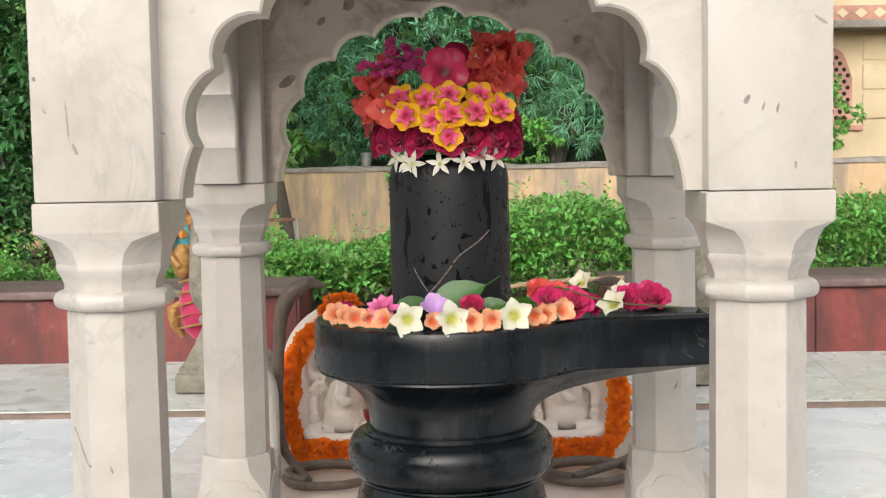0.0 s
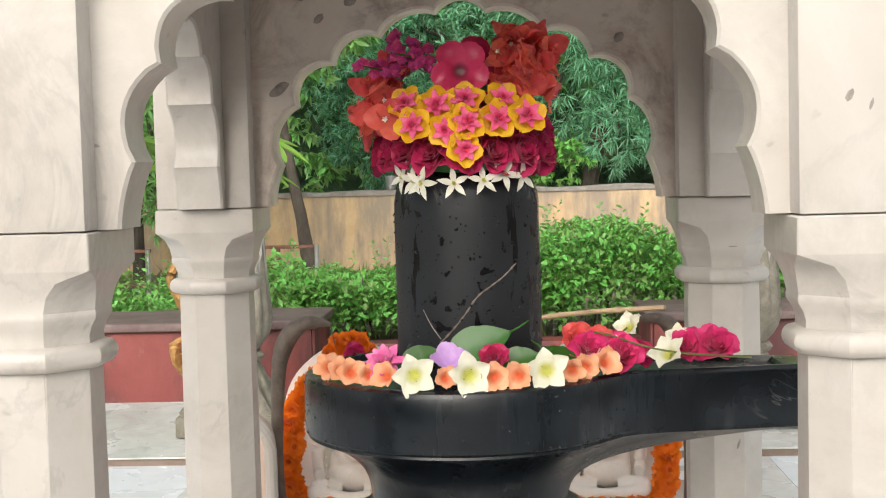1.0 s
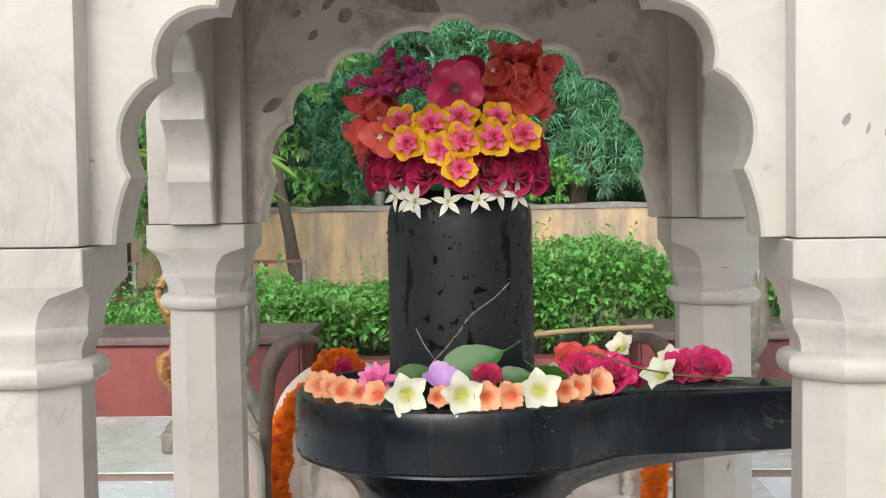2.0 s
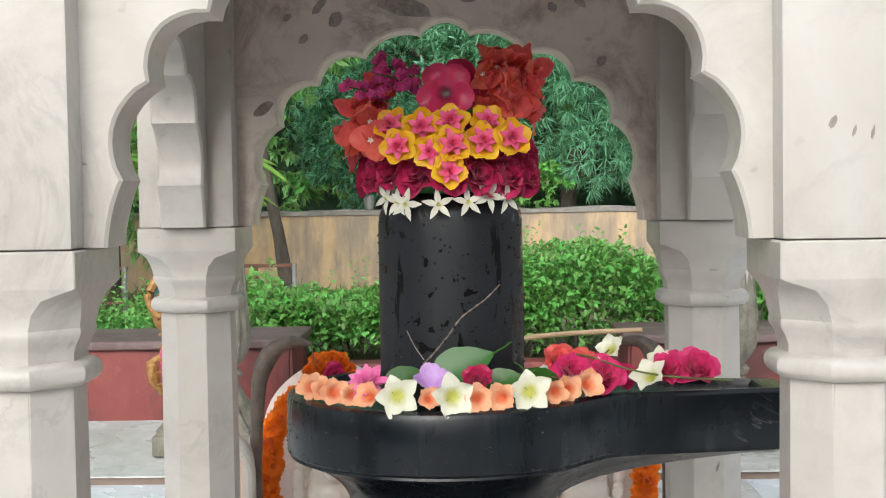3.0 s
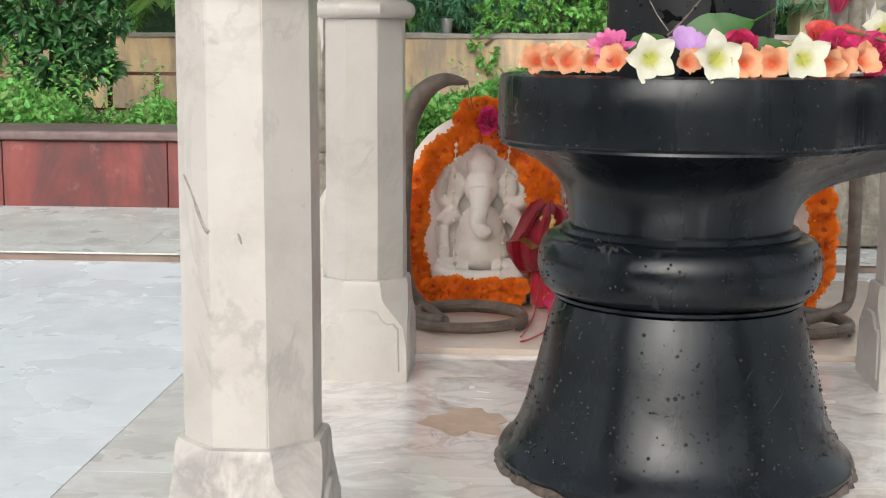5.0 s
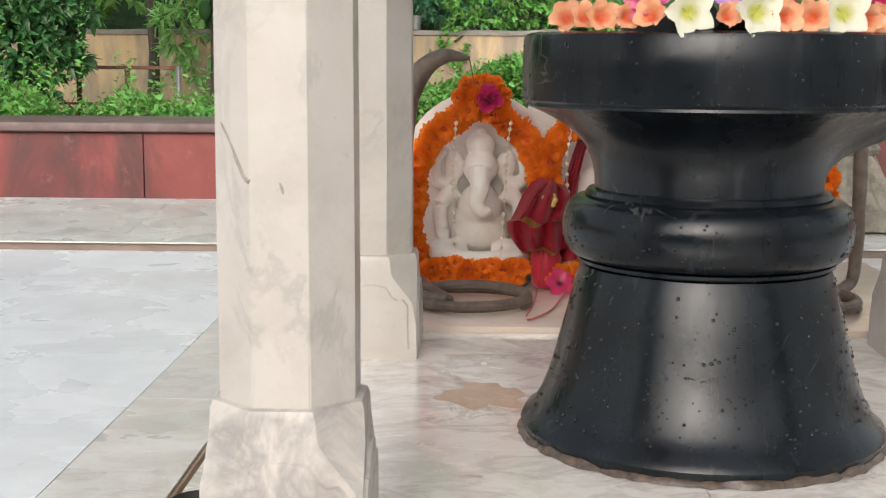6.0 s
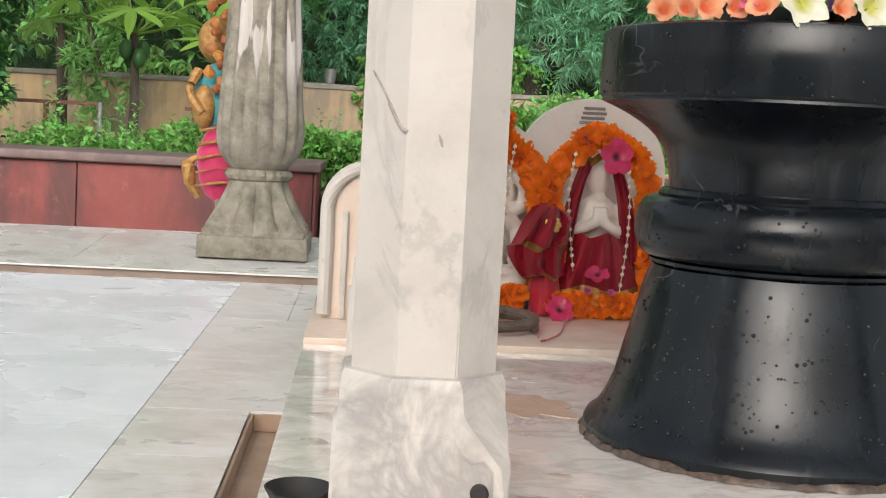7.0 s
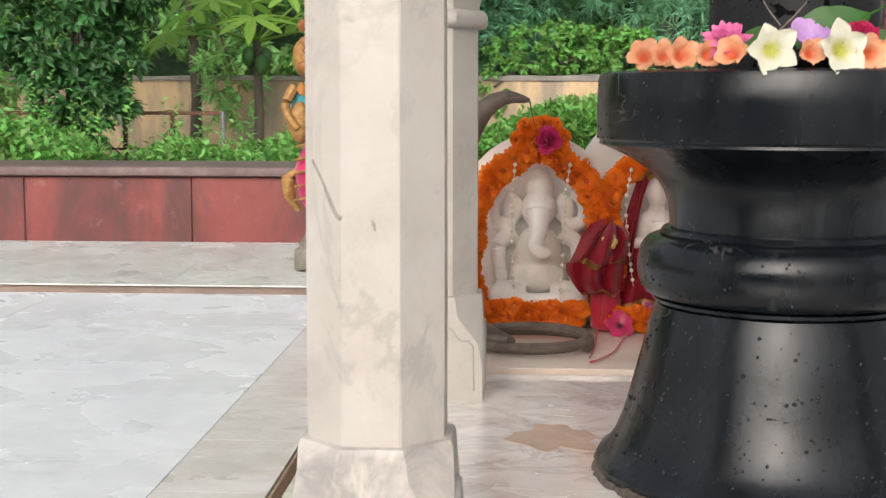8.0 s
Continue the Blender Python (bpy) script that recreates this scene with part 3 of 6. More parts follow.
# long diagonal flaw on one shaft
b = bmesh.new()
tube(b, smooth_path([(-0.5345, -0.5115, 0.423), (-0.524, -0.5220, 0.405), (-0.5170, -0.5290, 0.390), (-0.5085, -0.5375, 0.374), (-0.5030, -0.5425, 0.370)], 5), [0.0008] + [0.0013] * 8 + [0.0021] * 8 + [0.0026] * 4, 6)
part("flaw", b, M_CHIP, PILLARS[(-1, -1)])
chip(PILLARS[(-1, -1)], (-0.473, -0.5425, 0.364), 0.0014, 0.006, 0.3)
for p, rx, rz, ln in (((-0.543, -0.5635, 0.885), 0.002, 0.005, 0.4), ((-0.556, -0.5635, 0.93), 0.003, 0.004, 0), ((-0.501, -0.5635, 0.83), 0.0025, 0.010, 0.4), ((-0.511, -0.5635, 0.87), 0.0015, 0.03, 0.06)):
    chip(PILLARS[(-1, -1)], p, rx, rz, ln)
for p, rx, rz, ln in (((0.443, -0.5635, 0.882), 0.004, 0.008, -0.5), ((0.466, -0.5635, 0.872), 0.002, 0.007, -0.3), ((0.486, -0.5635, 0.870), 0.002, 0.008, -0.2), ((0.546, -0.5635, 0.99), 0.0025, 0.012, 1.0), ((0.511, -0.5635, 0.79), 0.002, 0.006, 0)):
    chip(PILLARS[(1, -1)], p, rx, rz, ln)
chip(PILLARS[(1, 1)], (0.493, 0.4095, 0.30), 0.0025, 0.010, -0.3)
chip(PILLARS[(1, 1)], (0.485, 0.395, 0.664), 0.008, 0.0012, 0)
# iron peg let into the foot of one pillar
bm = bmesh.new()
lathe(bm, [(0.0085, 0), (0.0085, 0.004), (0.006, 0.006)], 0, 0, 16)
peg = part("iron_peg", bm, M_CLAY)
peg.matrix_basis = pose(-0.424, -0.5580, 0.055, 90, 0, 0)
tagged(peg, "small round dark iron peg in the pillar foot", "peg")


def lobe(a, b, depth, n=9):
    """Points of a scooped foil between two cusps; depth pushes it out of the opening."""
    (x0, z0), (x1, z1) = a, b
    dx, dz = x1 - x0, z1 - z0
    ln = math.hypot(dx, dz)
    nx, nz = -dz / ln, dx / ln
    out = []
    for i in range(n):
        t = i / n
        w = math.sin(math.pi * t) ** 0.75 * depth
        out.append((x0 + dx * t + nx * w, z0 + dz * t + nz * w))
    return out


CUSPS = [(-0.362, 0.756), (-0.343, 0.832), (-0.310, 0.942), (-0.240, 1.019), (-0.152, 1.068), (-0.047, 1.109)]
DEPTH = [0.004, 0.026, 0.030, 0.026, 0.020]


def arch_profile():
    half = []
    for i, d in enumerate(DEPTH):
        half += lobe(CUSPS[i], CUSPS[i + 1], d)
    mid = lobe((-0.047, 1.109), (0.047, 1.109), 0.026, 12)
    right = [(-x, z) for x, z in reversed(half)]
    return half + mid + [(0.047, 1.109)] + right


def arch(angle, dark):
    a = thing("cusped_arch", "cusped cream marble arch with scalloped soffit between pillars", "arch", "pavilion arches")
    prof = arch_profile()
    top = 1.262
    rot = Matrix.Rotation(angle, 4, "Z")
    b = bmesh.new()
    y0, y1 = -0.519, -0.435
    half_w = 0.395

    def strip(y, grow, flip):
        pts = []
        for i, (px, pz) in enumerate(prof):
            q0, q1 = prof[max(i - 1, 0)], prof[min(i + 1, len(prof) - 1)]
            tx, tz = q1[0] - q0[0], q1[1] - q0[1]
            ln = math.hypot(tx, tz) or 1
            pts.append((px - tz / ln * grow, y, pz + tx / ln * grow if 0 < i < len(prof) - 1 else pz))
        return pts
    rows = [strip(y0, 0.004, 0), strip(y0 + 0.004, 0.0, 0), strip(y1 - 0.004, 0.0, 0), strip(y1, 0.004, 0)]
    vs = [[b.verts.new(p) for p in r] for r in rows]
    for r0, r1 in zip(vs, vs[1:]):
        for i in range(len(prof) - 1):
            b.faces.new((r0[i], r0[i + 1], r1[i + 1], r1[i]))
    # flat faces from the soffit out to the blocks and up to the top edge
    def outward(px, pz):
        ang = math.atan2(max(0.0, pz - 0.756), px)
        return ang
    turn = list(np.minimum.accumulate([outward(px, pz) for px, pz in prof]))
    corner = math.atan2(top - 0.756, half_w)
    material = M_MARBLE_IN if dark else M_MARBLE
    for e in (0, -1):
        s = -1 if e == 0 else 1
        b.faces.new([b.verts.new((px, py, 0.7562)) for px, py in ((s * half_w, y0), (s * half_w, y1), (rows[3][e][0], y1), (rows[0][e][0], y0))])
    bmesh.ops.transform(b, matrix=rot, verts=b.verts[:])
    part("soffit", b, material, a)
    for row, name in ((rows[0], "outer_face"), (rows[-1], "inner_face")):
        b = bmesh.new()
        r = [b.verts.new(p) for p in row]
        yy = row[0][1]
        out = []
        for t in turn:
            c, s = math.cos(t), math.sin(t)
            k = min(half_w / max(abs(c), 1e-6), (top - 0.756) / max(s, 1e-6))
            out.append(b.verts.new((c * k, yy, 0.756 + s * k)))
        for i in range(len(prof) - 1):
            b.faces.new((r[i], r[i + 1], out[i + 1], out[i]))
            for cc, cx in ((math.pi - corner, -half_w), (corner, half_w)):
                if turn[i] > cc >= turn[i + 1]:
                    b.faces.new((out[i], out[i + 1], b.verts.new((cx, yy, top))))
        bmesh.ops.transform(b, matrix=rot, verts=b.verts[:])
        part(name, b, material, a, smooth=False)
    return a


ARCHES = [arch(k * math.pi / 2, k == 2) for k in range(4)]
chip(ARCHES[0], (-0.389, -0.519, 0.852), 0.007, 0.0022, -0.25)
for x, z, rx, rz in ((-0.338, 0.972, 0.010, 0.022), (-0.26, 1.10, 0.007, 0.012), (-0.20, 1.135, 0.012, 0.016), (-0.23, 1.16, 0.008, 0.02), (-0.07, 1.155, 0.05, 0.018), (0.20, 1.15, 0.008, 0.012), (0.25, 1.16, 0.007, 0.018), (0.29, 1.05, 0.011, 0.008), (-0.29, 1.14, 0.006, 0.010), (0.05, 1.17, 0.02, 0.008)):
    chip(ARCHES[2], (x, 0.4348, z), rx, rz, x * 3)
# plain slab out of view, added to keep sky light off the interior
bm = bmesh.new()
box(bm, -0.57, 0.57, -0.57, 0.57, 1.2635, 1.33, 0.01)
tagged(part("unseen_roof_slab", bm, M_MARBLE_IN), "unseen stained marble slab added to shade the pavilion from above", "roof", kind="structure")

# ---- black stone lingam on its basin ----
LX, LY = 0.010, 0.0
shrine = thing("stone_lingam", "polished black stone lingam on a spouted basin and turned pedestal", "shrine", at=(LX, LY, 0))
bm = bmesh.new()
prof = [(0.232, 0.0005), (0.240, 0.004), (0.243, 0.016), (0.239, 0.024), (0.228, 0.032), (0.216, 0.050), (0.205, 0.075), (0.195, 0.11), (0.184, 0.15), (0.174, 0.19), (0.167, 0.208), (0.164, 0.215)]
prof = [(r, z + LOW * (1 - z / 0.26)) for r, z in prof]
lathe(bm, prof, LX, LY, 96)
rough_up(bm, 0.002, 11)
part("pedestal", bm, M_BLACK, shrine)
bm = bmesh.new()
prof = [(0.150, 0.212), (0.164, 0.2135), (0.170, 0.217), (0.170, 0.221)]
for i in range(15):
    a = -math.pi / 2 + math.pi * i / 14
    prof.append((0.161 + 0.030 * max(0, math.cos(a)) ** 0.7, 0.263 + 0.040 * math.sin(a)))
prof += [(0.162, 0.306), (0.158, 0.312), (0.149, 0.314)]
lathe(bm, prof, LX, LY, 96)
part("torus_moulding", bm, M_BLACK, shrine)


def basin_r(a):
    c, s = math.cos(a), abs(math.sin(a))
    r0 = 0.247
    if c <= 0:
        return r0
    r1 = 0.128 / (s + 0.16 * c)
    end = 0.512 / max(c, 1e-4)
    r1 = min(r1, end)
    # soft union
    k = 0.10
    h = max(0.0, min(1.0, 0.5 + 0.5 * (r1 - r0) / k))
    return r0 * (1 - h) + r1 * h + k * h * (1 - h) * 0.6


angs = []
for i in range(180):
    u = -1 + 2 * i / 180
    angs.append(math.pi * (0.35 * u + 0.65 * u ** 3))
bm = bmesh.new()


def basin_ring(z, scale_fn):
    return [(LX + scale_fn(basin_r(a)) * math.cos(a), LY + scale_fn(basin_r(a)) * math.sin(a), z) for a in angs]


loops = []
for i in range(14):
    t = i / 13
    g = 0.05 * t + 0.92 * t ** 3.2
    loops.append(basin_ring(0.311 + 0.112 * t, lambda r, g=g: 0.149 + (r - 0.149) * g))
loops.append(basin_ring(0.4265, lambda r: r - 0.004))
loops.append(basin_ring(0.4305, lambda r: r))
loops.append(basin_ring(0.470, lambda r: r + 0.0005))
loops.append(basin_ring(0.506, lambda r: r - 0.0005))
loops.append(basin_ring(0.5125, lambda r: r - 0.003))
loops.append(basin_ring(0.5155, lambda r: r - 0.009))
loops.append(basin_ring(0.5155, lambda r: r - 0.022 if r < 0.3 else r - 0.022 - 0.10 * (r - 0.3)))
loops.append(basin_ring(0.507, lambda r: (r - 0.027 if r < 0.3 else r - 0.027 - 0.10 * (r - 0.3))))
loops.append(basin_ring(0.506, lambda r: 0.12))
rings(bm, loops)
part("basin", bm, M_BLACK, shrine)
bm = bmesh.new()
prof = [(0.108, 0.500), (0.1095, 0.53), (0.110, 0.62), (0.110, 0.74), (0.1095, 0.768), (0.107, 0.783), (0.102, 0.795), (0.092, 0.806), (0.075, 0.817), (0.05, 0.825), (0.02, 0.829)]
lathe(bm, prof, LX + 0.006, LY, 96)
rough_up(bm, 0.0012, 14)
part("shaft", bm, M_DUSTY, shrine)
# rough mortar bead round the foot
bm = bmesh.new()
lathe(bm, [(0.225, 0.0006), (0.2475, 0.0008), (0.2455, 0.005), (0.242, 0.009), (0.234, 0.011), (0.225, 0.010)], LX, LY, 120)
rough_up(bm, 0.006, 55)
for v in bm.verts:
    v.co.z = max(v.co.z, 0.0006) + LOW
part("mortar_bead", bm, simple("dirty_mortar", (0.03, 0.024, 0.02), (0.17, 0.12, 0.09), 60, 0.25), shrine, "dirty brown mortar round the foot")


# ---- red parapets and garden ----
def parapet(x0, x1, name_label):
    w = thing("parapet_wall", name_label, "wall", "red parapets", ((x0 + x1) / 2, 3.6, -0.17))
    b = bmesh.new()
    box(b, x0, x1, 3.47, 3.92, -0.172, 0.168, 0.004)
    part("wall_body", b, M_JOINT, w, "dark joint core")
    first = -1.66 if x0 < 0 else 0.9
    cuts = sorted({x0, x1} | {first + 0.69 * k for k in range(-12, 12) if x0 + 0.1 < first + 0.69 * k < x1 - 0.1})
    for a, c in zip(cuts, cuts[1:]):
        b = bmesh.new()
        box(b, a + 0.002, c - 0.002, 3.455, 3.50, -0.171, 0.1675, 0.002, 1)
        part("panel", b, M_RED, w, smooth=False)
    for e, d in ((x0, -1), (x1, 1)):
        b = bmesh.new()
        box(b, min(e, e + d * 0.012), max(e, e + d * 0.012), 3.456, 3.93, -0.171, 0.1675, 0.002, 1)
        part("end_panel", b, M_RED, w, smooth=False)
    b = bmesh.new()
    box(b, x0 - 0.03, x1 + 0.03, 3.425, 3.97, 0.169, 0.208, 0.012, 3)
    part("coping", b, M_CAP, w, "dark weathered stone coping")
    return w


parapet(-6.5, -0.745, "low red painted parapet with a dark stone coping")
parapet(0.685, 6.5, "low red painted parapet with a dark stone coping and black stains")
bm = bmesh.new()
box(bm, -0.718, 0.698, 3.75, 3.9, -0.172, 0.06, 0.01)
tagged(part("kerb", bm, M_RED), "low red stone kerb between the parapets", "kerb", kind="structure")
bm = bmesh.new()
box(bm, -30, 30, 3.94, 60, -0.159, 0.0)
tagged(part("garden_ground", bm, M_SOIL), "dry earth of the garden behind the parapets", "ground", kind="structure")


def leaf_mesh(pos, dirs, size, width, rng, droop=0.15):
    """Pointed leaves folded along the midrib: base points, directions, lengths."""
    n = len(pos)
    d = dirs / np.linalg.norm(dirs, axis=1)[:, None]
    up = rng.normal(size=(n, 3)) * 0.5 + np.array((0, -0.25, 1.0))
    side = np.cross(d, up)
    side /= np.linalg.norm(side, axis=1)[:, None] + 1e-9
    nor = np.cross(side, d)
    L = size[:, None]
    W = L * width
    p0 = pos
    p1 = pos + d * L * 0.45 + side * W * 0.5 + nor * W * 0.22
    p2 = pos + d * L * 0.5 - nor * W * 0.05
    p3 = pos + d * L * 0.45 - side * W * 0.5 + nor * W * 0.22
    p4 = pos + d * L - nor * L * droop
    v = np.stack((p0, p1, p2, p3, p4), 1).reshape(-1, 3)
    k = np.arange(n)[:, None] * 5
    f = np.concatenate((k + np.array((0, 1, 2)), k + np.array((0, 2, 3)), k + np.array((1, 4, 2)), k + np.array((2, 4, 3))), 0)
    return v, f


def stuff_mesh(name, v, f, material, parent=None):
    me = bpy.data.meshes.new(name)
    me.from_pydata(v.tolist(), [], f.tolist())
    me.materials.append(material)
    me.polygons.foreach_set("use_smooth", [True] * len(me.polygons))
    ob = new(name, me)
    ob.location.z = DATUM
    if parent is not None:
        attach(ob, parent)
    return ob


def hedge(name, x0, x1, y0, y1, ztop, n, seed, label, leaf=0.042, z0=0.0, wild=0.0):
    rng = np.random.default_rng(seed)
    x = rng.uniform(x0, x1, n)
    y = y0 + (y1 - y0) * rng.beta(0.8, 1.3, n)
    top = ztop + 0.07 * np.sin(x * 2.3 + seed) + 0.05 * np.sin(x * 6.1 + 2 * seed) + 0.035 * np.sin(y * 9 + x * 13)
    z = z0 + 0.06 + (top - z0 - 0.06) * rng.beta(2.2, 1.0, n)
    pos = np.stack((x, y, z), 1)
    d = rng.normal(size=(n, 3)) + np.array((0, -0.5, 0.55))
    size = rng.uniform(0.6, 1.25, n) * leaf
    v, f = leaf_mesh(pos, d, size, 0.52, rng)
    # upright young shoots
    m = max(6, int((x1 - x0) * (26 + 60 * wild)))
    sv, sf = [], []
    off = len(v)
    sp, sd, ss = [], [], []
    for i in range(m):
        bx, by = rng.uniform(x0, x1), rng.uniform(y0, y1)
        h = rng.uniform(0.06, 0.22 + 0.30 * wild * rng.random())
        bz = ztop - 0.05 - 0.22 * wild * rng.random()
        lean = rng.normal(size=2) * 0.15
        for k in range(int(h / 0.018)):
            t = k * 0.018
            a = k * 2.4
            sp.append((bx + lean[0] * t, by + lean[1] * t, bz + t))
            sd.append((math.cos(a), math.sin(a), 0.6))
            ss.append(leaf * rng.uniform(0.55, 0.95))
    v2, f2 = leaf_mesh(np.array(sp), np.array(sd), np.array(ss), 0.5, rng)
    v, f = np.concatenate((v, v2)), np.concatenate((f, f2 + off))
    ob = tagged(stuff_mesh(name, v, f, M_HEDGE), label, "hedge", kind="stuff")
    # woody stems inside
    b = bmesh.new()
    for i in range(int((x1 - x0) * 14)):
        px, py = rng.uniform(x0, x1), rng.uniform(y0, y1)
        tube(b, [(px, py, z0 - 0.03), (px + rng.normal() * 0.03, py + rng.normal() * 0.03, ztop * 0.5), (px + rng.normal() * 0.08, py + rng.normal() * 0.08, ztop - 0.05)], [0.006, 0.005, 0.002], 5)
    tagged(part("hedge_stems", b, M_BARK), "thin brown woody stems inside the hedge", "stems", kind="stuff")
    return ob


hedge("hedge", -0.95, 0.4, 4.0, 4.9, 0.36, 15000, 1, "clipped bright green hedge with young shoots behind the kerb")
hedge("hedge", 0.25, 3.4, 4.0, 5.0, 0.50, 26000, 2, "tall bright green hedge above the red parapet")
hedge("hedge", -5.4, -2.3, 4.05, 4.8, 0.32, 9000, 3, "loose green shrubs behind the red parapet", 0.05, wild=1.0)
hedge("hedge", -2.1, -0.95, 4.05, 4.9, 0.27, 3800, 4, "airy green shrub behind the red parapet", 0.042, wild=1.0)

rng = np.random.default_rng(8)
n = 9000
pos = np.stack((rng.uniform(-7, 5, n), rng.uniform(4.2, 8.9, n), np.full(n, 0.0)), 1)
v, f = leaf_mesh(pos, rng.normal(size=(n, 3)) * np.array((0.5, 0.5, 0.2)) + np.array((0, 0, 1)), rng.uniform(0.04, 0.14, n), 0.12, rng)
tagged(stuff_mesh("grass", v, f, M_GRASS), "thin dry grass on the garden earth", "grass", kind="stuff")


# ---- rusty railing ----
def railing(x0, x1, y, posts):
    r = thing("garden_railing", "rusty brown iron garden railing with slim posts", "railing", at=((x0 + x1) / 2, y, 0.0))
    for z, w in ((0.40, 0.016), (0.20, 0.010)):
        b = bmesh.new()
        box(b, x0, x1, y - w, y + w, z - w * 0.6, z + w * 0.6, 0.002, 1)
        part("rail", b, M_RUST, r)
    for px in posts:
        b = bmesh.new()
        box(b, px - 0.012, px + 0.012, y - 0.012, y + 0.012, -0.01, 0.40, 0.002, 1)
        part("post", b, M_RUST, r)
    b = bmesh.new()
    tube(b, [(x1 - 0.01, y - 0.02, -0.01), (x1 - 0.01, y - 0.02, 0.41)], 0.014, 10)
    part("end_post", b, M_TIN, r, "pale end post")
    return r


railing(-5.2, -1.98, 5.5, [-5.1, -4.4, -3.8, -3.2, -2.55, -2.28])
railing(-1.55, -1.01, 5.6, [-1.5, -1.25])

# ---- boundary wall, trees, distant building ----
bwall = tagged(thing("boundary_wall", "", ""), "weathered ochre plaster boundary wall with grey coping", "wall", kind="structure")
bm = bmesh.new()
box(bm, -16, 9, 9.0, 9.3, -0.02, 0.63, 0.01)
part("wall_face", bm, M_YELLOW, bwall)
bm = bmesh.new()
loops = []
for x in np.arange(-16, 9.01, 0.125):
    e = 0.022 * noise.noise(Vector((x * 2.3, 1, 0))) + 0.012 * noise.noise(Vector((x * 9, 4, 0)))
    loops.append([(x, 8.985 + 0.4 * e, 0.63), (x, 9.32, 0.63), (x, 9.32, 0.662 + e), (x, 9.30, 0.672 + e), (x, 9.0, 0.672 + e), (x, 8.985 + 0.4 * e, 0.662 + e)])
rings(bm, loops)
part("coping", bm, M_CONC, bwall, "grey cement coping")

bm = bmesh.new()
lathe(bm, [(0.036, 0.674), (0.040, 0.678), (0.050, 0.783), (0.054, 0.785), (0.054, 0.792), (0.046, 0.792), (0.040, 0.70)], -0.875, 9.12, 20)
tagged(part("tin_bucket", bm, M_TIN), "small galvanised tin can on the boundary wall", "bucket")


def trunk_mesh(pts, radii):
    b = bmesh.new()
    tube(b, smooth_path(pts, 6), list(np.interp(np.linspace(0, 1, (len(pts) - 1) * 6 + 1), np.linspace(0, 1, len(radii)), radii)), 10)
    rough_up(b, 0.012, 6)
    return b


def tree(name, label, base, trunk, radii, blobs, rosettes, leaf_len, leaf_w, material, seed, per=11, spiky=True):
    """blobs: centre and size of the masses that the crown's leaf clusters fill, with gaps."""
    t = thing(name, label, "tree", at=base)
    part("trunk", trunk_mesh(trunk, radii), M_BARK, t)
    rng = np.random.default_rng(seed)
    P, D, Z = [], [], []
    wts = np.array([bl[3] * bl[4] * bl[5] for bl in blobs]) ** 0.67
    for bl, w in zip(blobs, wts / wts.sum()):
        c, s = np.array(bl[:3]), np.array(bl[3:])
        k = int(rosettes * w)
        u = rng.normal(size=(k, 3))
        u /= np.linalg.norm(u, axis=1)[:, None]
        rad = rng.uniform(0.55, 1.0, k) ** 0.5
        lump = 1 + 0.25 * np.sin(u[:, 0] * 7 + seed) * np.sin(u[:, 2] * 6 + 1)
        q = c + u * s * (rad * lump)[:, None]
        for j in range(k):
            out = u[j] + rng.normal(size=3) * 0.4 + np.array((0, -0.35, 0.1))
            out /= np.linalg.norm(out)
            a = rng.normal(size=(per, 3))
            a /= np.linalg.norm(a, axis=1)[:, None]
            d = a + out * (0.75 if spiky else 0.3) + np.array((0, 0, -0.15))
            P.append(q[j] + (0 if spiky else 1) * a * leaf_len * 0.9)
            D.append(d)
            Z.append(rng.uniform(0.7, 1.2, per) * leaf_len)
    P = [np.broadcast_to(p, d.shape) for p, d in zip(P, D)]
    v, f = leaf_mesh(np.concatenate(P), np.concatenate(D), np.concatenate(Z), leaf_w, rng, 0.25)
    stuff_mesh("crown", v, f, material, t)
    for bl in blobs[:10]:
        b = bmesh.new()
        mid = Vector(trunk[-1])
        tube(b, [mid, mid.lerp(Vector(bl[:3]), 0.5) + Vector((0, 0, 0.1)), bl[:3]], [radii[-1], radii[-1] * 0.5, 0.01], 6)
        part("limb", b, M_BARK, t)
    return t


DATUM = -0.17
tree("blue_green_tree", "feathery blue-green tree drooping over the boundary wall", (0.9, 9.6, 0), [(0.80, 9.62, 0), (0.85, 9.6, 0.9), (1.05, 9.7, 1.8), (1.0, 9.9, 2.6)], [0.09, 0.075, 0.05],
     [(1.3, 9.6, 2.3, 0.9, 0.6, 0.7), (0.6, 9.7, 1.75, 0.55, 0.45, 0.45), (1.6, 9.5, 1.45, 0.6, 0.45, 0.45), (2.3, 9.7, 2.0, 0.7, 0.6, 0.9), (0.5, 10.0, 2.8, 0.8, 0.6, 0.6), (1.7, 9.9, 3.2, 1.1, 0.8, 0.8),
      (1.1, 9.4, 1.25, 0.35, 0.3, 0.25), (2.9, 9.9, 3.0, 0.8, 0.6, 0.8)], 2300, 0.15, 0.085, M_TREE, 21, per=20)
tree("blue_green_tree", "dense blue-green tree behind the boundary wall", (-1.0, 10.4, 0), [(-0.9, 10.4, 0), (-0.9, 10.4, 1.2), (-0.7, 10.5, 2.4)], [0.1, 0.08, 0.05],
     [(-0.9, 10.0, 1.5, 0.7, 0.5, 0.55), (-0.2, 10.1, 1.9, 0.7, 0.5, 0.7), (-1.4, 10.1, 2.3, 0.7, 0.5, 0.6), (-0.3, 10.3, 3.0, 0.9, 0.6, 0.7), (-1.5, 10.4, 3.2, 0.9, 0.6, 0.6), (-0.5, 9.9, 1.15, 0.5, 0.35, 0.3)], 2900, 0.10, 0.22, M_TREE, 22, per=14)
